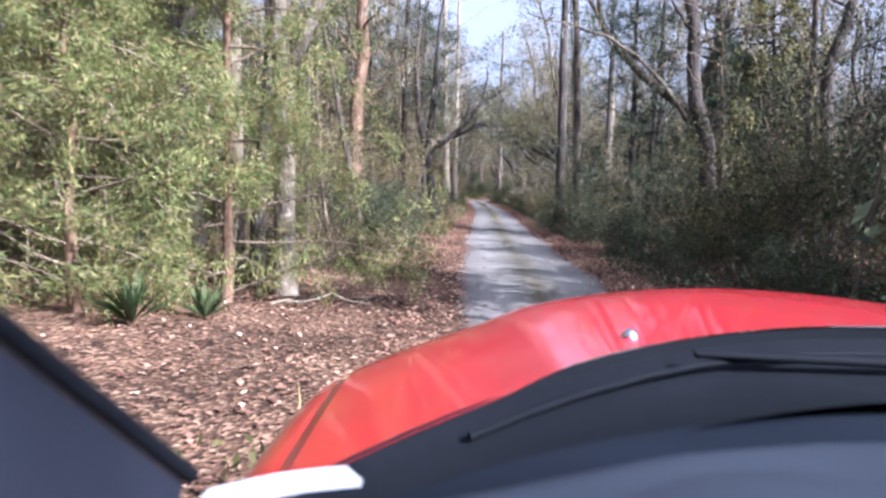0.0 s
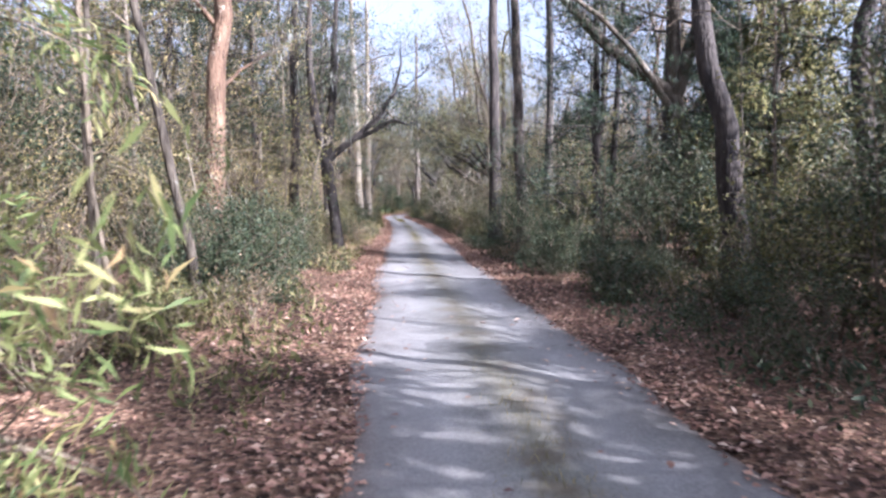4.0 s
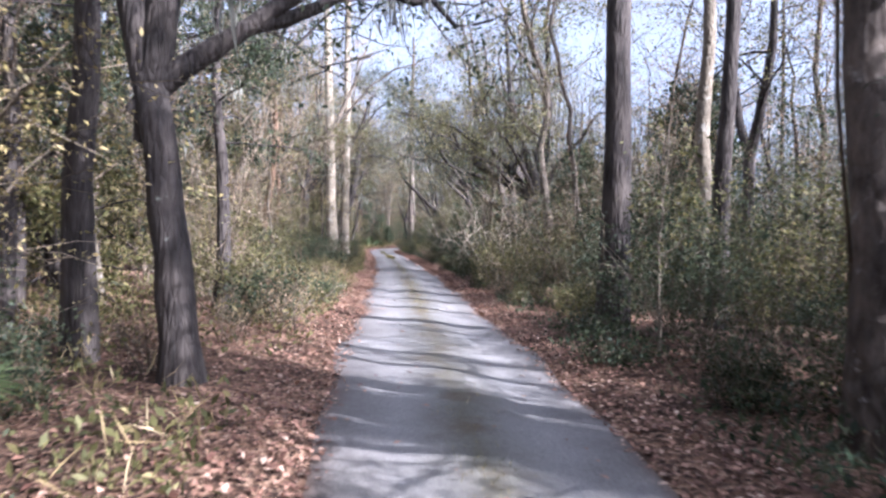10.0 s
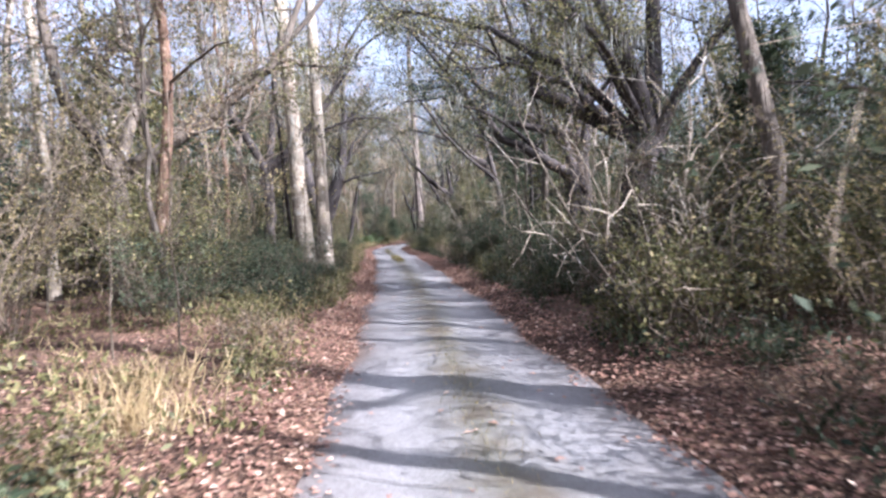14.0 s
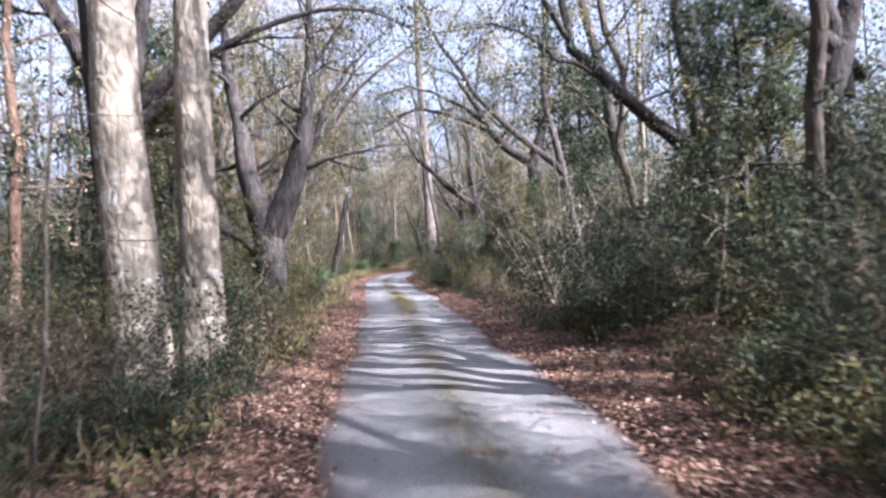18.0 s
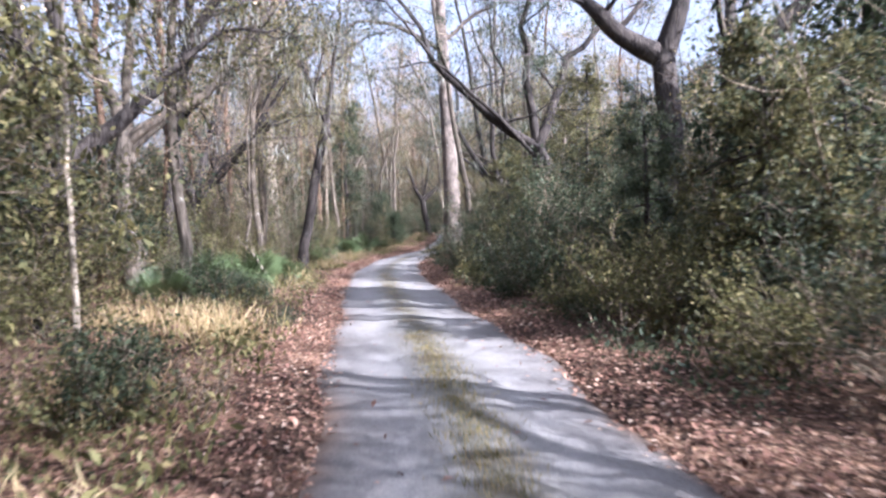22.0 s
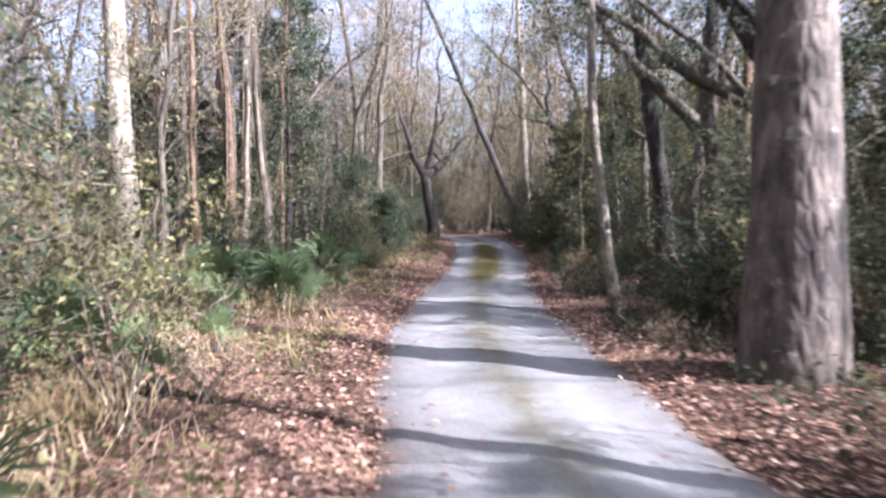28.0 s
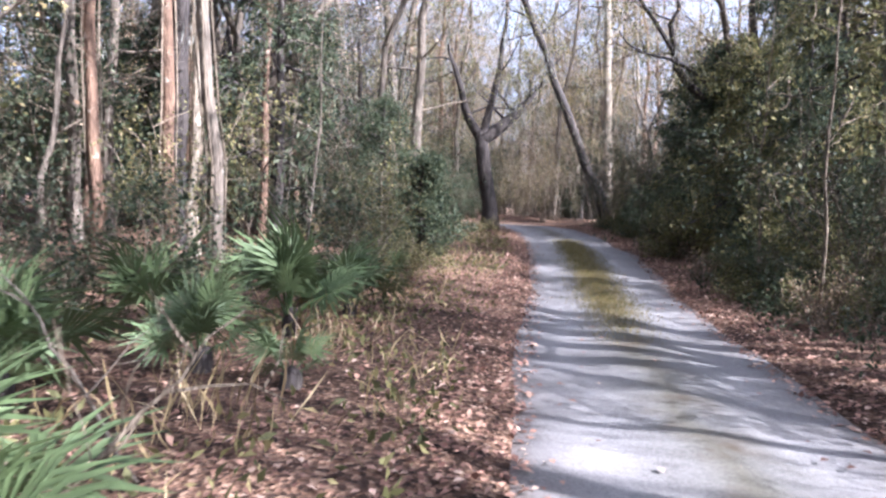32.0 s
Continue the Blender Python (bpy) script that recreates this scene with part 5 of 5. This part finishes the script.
# ---- fallen leaves, grass, dead wood ----
def strewn(count, near, far_, y0, y1, seed, power=1.0):
    r = np.random.RandomState(seed)
    kk = r.randint(int((y0 + 40) * 2), int((y1 + 40) * 2), count)
    off = (near + (far_ - near) * r.rand(count) ** power) * r.choice([-1, 1], count)
    p = LANE[kk] + LANE_N[kk] * off[:, None] + LANE_D[kk] * r.uniform(-0.3, 0.3, count)[:, None]
    return np.column_stack([p, height(p[:, 0], p[:, 1]) + r.uniform(0.005, 0.035, count)])


litter = tagged(new("fallen_leaves"), "brown and orange fallen leaves along the verges", "leaves", kind="stuff")
part("leaves_on_verges", Mesh().leaves(strewn(70000, 1.12, 4.6, -2, 125, 601, 1.5), 0.065, width=0.65, flat=0.75), LITTER, litter)
part("leaves_on_edges", Mesh().leaves(strewn(26000, 1.0, 1.9, -2, 124, 603, 0.8) + np.array([0, 0, 0.02]), 0.06, width=0.65, flat=0.8), LITTER, litter)
lp = strewn(1200, 0.0, 1.35, -2, 125, 602, 0.6)
lp[:, 2] = 0.045 + relief(lp[:, 1])
part("leaves_on_lane", Mesh().leaves(lp, 0.07, width=0.6, flat=0.9), LITTER, litter)

def cover(count, near, far_, y0, y1, seed, side):
    """Low plants in drifts over the floor."""
    r = np.random.RandomState(seed)
    kk = r.randint(int((y0 + 40) * 2), int((y1 + 40) * 2), count)
    off = side * (near + (far_ - near) * r.rand(count) ** 1.2)
    p = LANE[kk] + LANE_N[kk] * off[:, None] + LANE_D[kk] * r.uniform(-0.3, 0.3, count)[:, None]
    drift = np.sin(p[:, 0] * 1.7 + 2 * np.sin(p[:, 1] * 0.6)) + np.sin(p[:, 1] * 1.3 + 1.5 * np.sin(p[:, 0] * 0.8)) + r.uniform(-1.2, 1.2, count)
    p = p[(drift > 0.15) & ((p[:, 0] + 1) ** 2 + (p[:, 1] - 7) ** 2 > 9)]
    q = np.repeat(p, 5, 0) + r.normal(0, 0.09, (len(p) * 5, 2))
    return np.column_stack([q, height(q[:, 0], q[:, 1]) + r.uniform(0.02, 0.38, len(q)) * np.repeat(r.uniform(0.3, 1.2, len(p)), 5)])


low = tagged(new("ground_cover"), "low green plants and seedlings over the leaf litter", "plants", kind="stuff")
part("green_plants", Mesh().leaves(cover(18000, 1.75, 7.5, 3, 124, 605, 1), 0.085, ahead=np.array([0, 0, 0.7]), width=0.4), LEAF_DARK, low)
part("olive_plants", Mesh().leaves(cover(18000, 1.75, 7.5, 3, 124, 606, -1), 0.085, ahead=np.array([0, 0, 0.7]), width=0.4), LEAF_OLIVE, low)
part("straw", Mesh().leaves(cover(4200, 1.8, 6.5, 3, 124, 607, -1), 0.24, ahead=np.array([0, 0, 1.4]), width=0.04), DRYGRASS, low)
part("thin_stalks", Mesh().leaves(cover(2600, 1.9, 6.0, 3, 124, 608, 1), 0.3, ahead=np.array([0, 0, 1.8]), width=0.03), TWIG, low)


def blades(pts, size, width=0.05):
    return Mesh().leaves(pts, size, ahead=np.array([0, 0, 1.6]), width=width, spread=0.7)


def crown_grass(y0, y1, count, seed, wide=0.13):
    r = np.random.RandomState(seed)
    kk = r.randint(int((y0 + 40) * 2), int((y1 + 40) * 2), count)
    keep = np.sin(kk * 0.21) + np.sin(kk * 0.083 + 1) + r.uniform(-1, 1, count) > 0.1
    p = LANE[kk] + LANE_N[kk] * r.normal(0, wide, count)[:, None] + LANE_D[kk] * r.uniform(-0.3, 0.3, count)[:, None]
    return np.column_stack([p, 0.03 + relief(p[:, 1])])[keep]


grass = tagged(new("lane_grass"), "short olive and straw-coloured grass on the lane's crown", "grass", kind="stuff")
part("thin_grass", blades(crown_grass(4, 100, 15000, 611), 0.06), GRASS, grass)
part("thick_grass", blades(np.vstack([crown_grass(105.5, 119, 38000, 612, 0.24), crown_grass(66, 74, 4000, 613)]), 0.08), GRASS, grass)


def grass_clump(label, x, y, count, size, spread, material, seed):
    r = np.random.RandomState(seed)
    top = thing("grass_clump", label, "grass", "grass clumps on the verge", (x, y, ground_z(x, y)))
    p = np.column_stack([r.normal(0, spread, (count, 2)), np.zeros(count)])
    part("tuft", Mesh().leaves(p, size, ahead=np.array([0, 0, 1.7]), width=0.03, spread=0.75), material, top)


for k, (px, py, sp) in enumerate(((0.9, 74.4, 0.34), (0.5, 75.6, 0.34), (1.2, 73.4, 0.24), (-0.5, 74.9, 0.3), (-0.2, 40.2, 0.3), (0.2, 38.6, 0.25), (1.3, 94.6, 0.25), (0.7, 93.4, 0.3), (1.7, 92.2, 0.2), (0.9, 70.0, 0.25))):
    grass_clump("straw-yellow dry grass tuft on the verge", px, py, 300, 0.36, sp, DRYGRASS, 620 + k)


def deadwood(label, pts, rad, seed, side=4, mt=BARK_PALE):
    r = np.random.RandomState(seed)
    base = np.array(pts[0], float)
    top = thing("fallen_branch", label, "branch", "fallen branches", (base[0], base[1], ground_z(base[0], base[1])))
    p = np.array(pts, float) - np.array([base[0], base[1], 0])
    t = np.linspace(0, 1, 9)
    c_ = np.stack([np.interp(t, np.linspace(0, 1, len(p)), p[:, q]) for q in range(3)], 1) + r.randn(9, 3) * 0.015
    part("stem", Mesh().tube(c_, np.linspace(rad, rad * 0.4, 9), 7, 0.08), mt, top)
    tw, tips = Mesh(), []
    twigs_on(c_, rad * 0.8, tw, tips, side, 0.5, r, 0.03, 0.6, 1)
    part("branchwork", tw, mt, top)


deadwood("pale dead branch lying on the leaves", [(0.0, 33.2, 0.05), (-0.5, 34.2, 0.35), (-0.8, 34.8, 0.8)], 0.045, 641, 8)
deadwood("pale dead branch lying on the leaves", [(-0.9, 33.6, 0.05), (0.1, 34.0, 0.15), (0.6, 34.6, 0.1)], 0.04, 642, 6)
deadwood("pale broken branch in the undergrowth", [(6.2, 14.2, 0.6), (6.7, 14.9, 1.1), (7.2, 15.2, 0.7)], 0.04, 643, 5)
deadwood("pale dead stick on the verge", [(-1.9, 8.0, 0.05), (-1.3, 8.3, 0.12), (-0.9, 8.2, 0.06)], 0.02, 644, 3)
deadwood("thin dead branch leaning out of the palmettos", [(0.9, 81.6, 0.02), (0.4, 82.2, 0.8), (-0.1, 82.6, 1.3)], 0.03, 645, 4)
deadwood("pale dead stick on sunlit leaves", [(1.6, 95.8, 0.05), (1.0, 96.4, 0.2), (0.5, 96.7, 0.3)], 0.02, 646, 4)
deadwood("long rotten log under the oaks", [(-3.2, 61.0, 0.1), (-2.2, 62.4, 0.12), (-1.6, 63.4, 0.1)], 0.09, 647, 2, BARK_DARK)
for k, (px, py, ax, ln) in enumerate(((2.2, 99.6, -0.7, 1.1), (1.3, 99.0, 0.5, 0.9), (2.9, 102.6, -0.9, 1.2), (3.4, 105.6, -0.4, 1.0), (1.2, 97.6, 0.8, 1.0), (2.6, 101.4, 0.9, 0.8), (0.6, 100.2, 0.4, 1.3), (1.9, 98.2, -0.8, 0.9))):
    deadwood("thin dead stick among the palmettos", [(px, py, 0.04), (px + ax * 0.5, py + 0.35 * ln, 0.12 + 0.2 * (k % 3)), (px + ax, py + 0.6 * ln, 0.1 + 0.45 * (k % 3))], 0.014, 650 + k, 5, (BARK_GREY, TWIG)[k % 2])
for k, (px, py) in enumerate(((2.5, 99.0), (1.2, 98.4), (3.1, 103.4), (1.9, 100.4), (0.6, 99.2), (3.7, 106.2), (2.1, 96.6), (1.4, 93.8), (4.6, 109.0))):
    grass_clump("thin tan stalks and dry grass among palmettos", px, py, 60, 0.42, 0.3, (DRYGRASS, LEAF_TAN)[k % 2], 670 + k)

# ---- the car, standing where the drive begins ----
CAR_X, CAR_Y = 0.70, 0.0                       # its middle, beside the eye of the first moment
# it leans a little to its left, as the lane does
car = thing("car", "red family car standing on the lane with its bonnet ahead", "car", at=(CAR_X, CAR_Y, 0.02))
car.matrix_basis = pose(CAR_X, CAR_Y, 0.02, 0, -1.8, 0)


def cowl(u):
    return 1.12 - 0.33 * (abs(u) / 0.9) ** 2


def hood_z(u, s):
    """The bonnet's height: nearly level, falling to the nose and to the wings, with a raised middle."""
    v_ = cowl(u) + (2.15 - 0.25 * (u / 0.9) ** 2 - cowl(u)) * s
    z = 1.295 - 0.035 * s - 0.10 * s ** 5 - 0.26 * max(0.0, s - 0.86) ** 1.2
    z -= 0.15 * (abs(u) / 0.9) ** 2 + 0.02 / (1 + math.exp(-(abs(u) - 0.52) * 40))
    return (u, v_, z)


us_ = np.linspace(-0.86, 0.86, 41)
part("bonnet", Mesh().grid(hood_z, us_, np.linspace(0, 1, 19)), PAINT, car, "glossy red bonnet with a raised middle")
for sd in (-1, 1):
    def wing(a_, s, sd=sd):
        u, v_, z = hood_z(0.872 * sd, s)
        t = a_ * 1.45
        return (u + sd * 0.10 * math.sin(t) + sd * 0.03 * a_, v_ - 0.02 * a_, z - 0.02 - 0.13 * (1 - math.cos(t)) - 0.42 * max(0, a_ - 0.6) / 0.4)
    part("wing", Mesh().grid(wing, np.linspace(0, 1, 15), np.linspace(0, 1, 15)), PAINT, car, "red front wing")
    side = Mesh()
    side.box((sd * 0.93 - 0.03, -2.6, 0.35), (sd * 0.93 + 0.03, 0.62, 1.08))
    part("door_panel", side, PAINT, car)
    part("roof_rail", Mesh().tube([(sd * 0.72, 0.05, 1.80), (sd * 0.74, -1.2, 1.84), (sd * 0.72, -2.4, 1.74)], [0.05, 0.05, 0.05], 8), PAINT, car)
    part("rear_pillar", Mesh().tube([(sd * 0.72, -2.4, 1.76), (sd * 0.88, -2.6, 1.05)], [0.07, 0.09], 8), PAINT, car)
    part("headlight", Mesh().grid(lambda a_, b_, sd=sd: (sd * (0.5 + 0.36 * a_), 2.16 - 0.18 * a_ ** 2 - 0.05 * b_, 0.95 - 0.22 * b_ + 0.03 * math.sin(a_ * 3)), np.linspace(0, 1, 9), np.linspace(0, 1, 6)), LAMPGLASS, car, "clear headlight lens")
    for wy in (1.35, -1.75):
        hub = part("wheel", Mesh().grid(lambda a_, b_, sd=sd, wy=wy: (sd * (0.80 + 0.20 * (b_ - 0.5)), wy + (0.34 - 0.05 * (2 * b_ - 1) ** 4) * math.cos(a_), 0.34 + (0.34 - 0.05 * (2 * b_ - 1) ** 4) * math.sin(a_)),
                                         np.linspace(0, 2 * math.pi, 29), np.linspace(0, 1, 9)), RUBBER, car, "black rubber tyre")
        rim = Mesh()
        for q in range(5):
            a0 = q * 2 * math.pi / 5
            rim.tube([(sd * 0.90, wy, 0.34), (sd * 0.89, wy + 0.27 * math.cos(a0), 0.34 + 0.27 * math.sin(a0))], [0.035, 0.028], 6)
        part("rim", rim, STEEL, hub, "silver five-spoke rim")
part("roof", Mesh().grid(lambda a_, b_: (a_ * 0.72, 0.05 - 2.45 * b_, 1.80 + 0.05 * (1 - a_ * a_) - 0.06 * (2 * b_ - 0.9) ** 2), np.linspace(-1, 1, 13), np.linspace(0, 1, 13)), PAINT, car)
part("tailgate", Mesh().box((-0.88, -2.68, 0.45), (0.88, -2.60, 1.08)), PAINT, car)
part("bumper", Mesh().grid(lambda a_, b_: (a_ * 0.92, 2.22 - 0.22 * a_ ** 2 - 0.05 * math.cos(b_ * 3), 0.80 - 0.42 * b_), np.linspace(-1, 1, 21), np.linspace(0, 1, 8)), PAINT, car)
part("grille", Mesh().grid(lambda a_, b_: (a_ * 0.5, 2.17 - 0.03 * a_ ** 2, 0.96 - 0.14 * b_), np.linspace(-1, 1, 11), np.linspace(0, 1, 4)), TRIM, car, "black grille")
part("underbody", Mesh().box((-0.85, -2.5, 0.28), (0.85, 1.9, 0.36)), TRIM, car)
# scuttle and wipers under the windscreen's opening
part("scuttle", Mesh().grid(lambda a_, b_: (a_ * 0.88, cowl(a_ * 0.88) + 0.012 - 0.24 * b_, 1.276 - 0.14 * (abs(a_)) ** 2 - 0.05 * math.sin(b_ * 2.4)), np.linspace(-1, 1, 31), np.linspace(0, 1, 9)), TRIM, car, "black plastic scuttle")
for u0, u1 in ((-0.62, 0.05), (-0.02, 0.70)):
    w_ = part("wiper", Mesh().tube([(u0 + (u1 - u0) * t, cowl(u0 + (u1 - u0) * t) - 0.055, 1.258 - 0.15 * ((u0 + (u1 - u0) * t) / 0.9) ** 2 + 0.008 * math.sin(t * 3)) for t in np.linspace(0, 1, 9)], np.full(9, 0.006), 6), TRIM, car)
    part("wiper_arm", Mesh().tube([(u1, cowl(u1) - 0.09, 1.255 - 0.15 * (u1 / 0.9) ** 2), ((u0 + u1) / 2, cowl((u0 + u1) / 2) - 0.05, 1.268)], [0.009, 0.006], 6), TRIM, w_)
for un in (-0.35, 0.35):
    part("washer_jet", Mesh().grid(lambda a_, b_, un=un: (un + 0.014 * math.cos(a_) * math.cos(b_), cowl(un) + 0.085 + 0.014 * math.sin(a_) * math.cos(b_), hood_z(un, 0.08)[2] + 0.012 * math.sin(b_)),
                                   np.linspace(0, 6.283, 11), np.linspace(0, 1.57, 5)), STEEL, car, "small silver washer jet")
part("cowl_lip", Mesh().grid(lambda a_, b_: (a_ * 0.87, cowl(a_ * 0.87) + 0.006, hood_z(a_ * 0.86, 0.0)[2] - 0.004 - 0.3 * b_), np.linspace(-1, 1, 31), np.linspace(0, 1, 4)), TRIM, car)
part("cowl_tray", Mesh().grid(lambda a_, b_: (a_ * 0.87, cowl(a_ * 0.87) + 0.004 - 0.7 * b_, 1.17 - 0.14 * a_ * a_), np.linspace(-1, 1, 21), np.linspace(0, 1, 5)), TRIM, car)
# dashboard
part("bulkhead", Mesh().grid(lambda a_, b_: (a_ * 0.87, cowl(a_ * 0.87) - 0.205, 1.225 - 0.14 * a_ * a_ - 0.7 * b_), np.linspace(-1, 1, 25), np.linspace(0, 1, 5)), TRIM, car, "black sheet behind the dashboard")
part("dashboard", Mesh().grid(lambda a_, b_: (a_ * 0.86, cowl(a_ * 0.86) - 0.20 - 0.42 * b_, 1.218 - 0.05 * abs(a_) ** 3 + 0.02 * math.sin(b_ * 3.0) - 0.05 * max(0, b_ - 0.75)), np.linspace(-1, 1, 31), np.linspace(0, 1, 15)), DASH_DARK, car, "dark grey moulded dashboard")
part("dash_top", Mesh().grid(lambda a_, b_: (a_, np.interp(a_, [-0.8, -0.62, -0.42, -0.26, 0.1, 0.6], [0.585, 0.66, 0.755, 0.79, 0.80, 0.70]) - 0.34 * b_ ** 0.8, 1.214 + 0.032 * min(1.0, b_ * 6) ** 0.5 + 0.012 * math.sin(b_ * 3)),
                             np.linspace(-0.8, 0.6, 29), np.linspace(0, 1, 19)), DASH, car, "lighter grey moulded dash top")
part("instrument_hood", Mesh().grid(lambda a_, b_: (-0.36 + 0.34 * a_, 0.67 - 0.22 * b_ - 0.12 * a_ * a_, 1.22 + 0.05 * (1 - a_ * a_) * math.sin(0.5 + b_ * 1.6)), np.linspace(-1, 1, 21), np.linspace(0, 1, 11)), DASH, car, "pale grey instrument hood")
vent = part("demister_vent", Mesh().box((-0.05, 0.80, 1.222), (0.32, 0.88, 1.246)), TRIM, car, "black demister grille")
for q in range(9):
    part("slat", Mesh().box((-0.04 + q * 0.04, 0.805, 1.246), (-0.025 + q * 0.04, 0.875, 1.252)), TRIM, vent)
part("windscreen_pillar", Mesh().grid(lambda a_, b_: (-0.955 + 0.02 * math.sin(b_ * 3) - 0.20 * a_ + 0.16 * a_ * b_ - 0.04 * b_, 0.80 - 0.72 * a_ - 0.34 * b_, 1.17 + 0.68 * a_ - 0.55 * b_ * (1 - 0.3 * a_)), np.linspace(0, 1, 15), np.linspace(0, 1, 13)),
     PILLAR, car, "grey cloth-covered windscreen pillar")
part("pillar_seal", Mesh().tube([(-0.95 - 0.2 * t, 0.81 - 0.72 * t, 1.175 + 0.68 * t) for t in np.linspace(0, 1, 9)], np.full(9, 0.012), 6), TRIM, car, "black rubber seal")
part("windscreen_pillar", Mesh().tube([(0.90, 0.72, 1.15), (0.80, 0.35, 1.55), (0.72, 0.06, 1.80)], [0.05, 0.045, 0.05], 8), PILLAR, car)
slip = tagged(new("paper_slip", Mesh().grid(lambda a_, b_: (-0.83 + 0.11 * a_ - 0.02 * b_, 0.53 + 0.035 * b_ + 0.05 * a_, 1.262 + 0.004 * math.sin(a_ * 3)), np.linspace(0, 1, 9), np.linspace(0, 1, 4)).mesh("paper_slip", PAPER)),
              "white printed paper slip on the dashboard", "paper")
slip.matrix_basis = pose(CAR_X, CAR_Y, 0.02, 0, -1.8, 0)
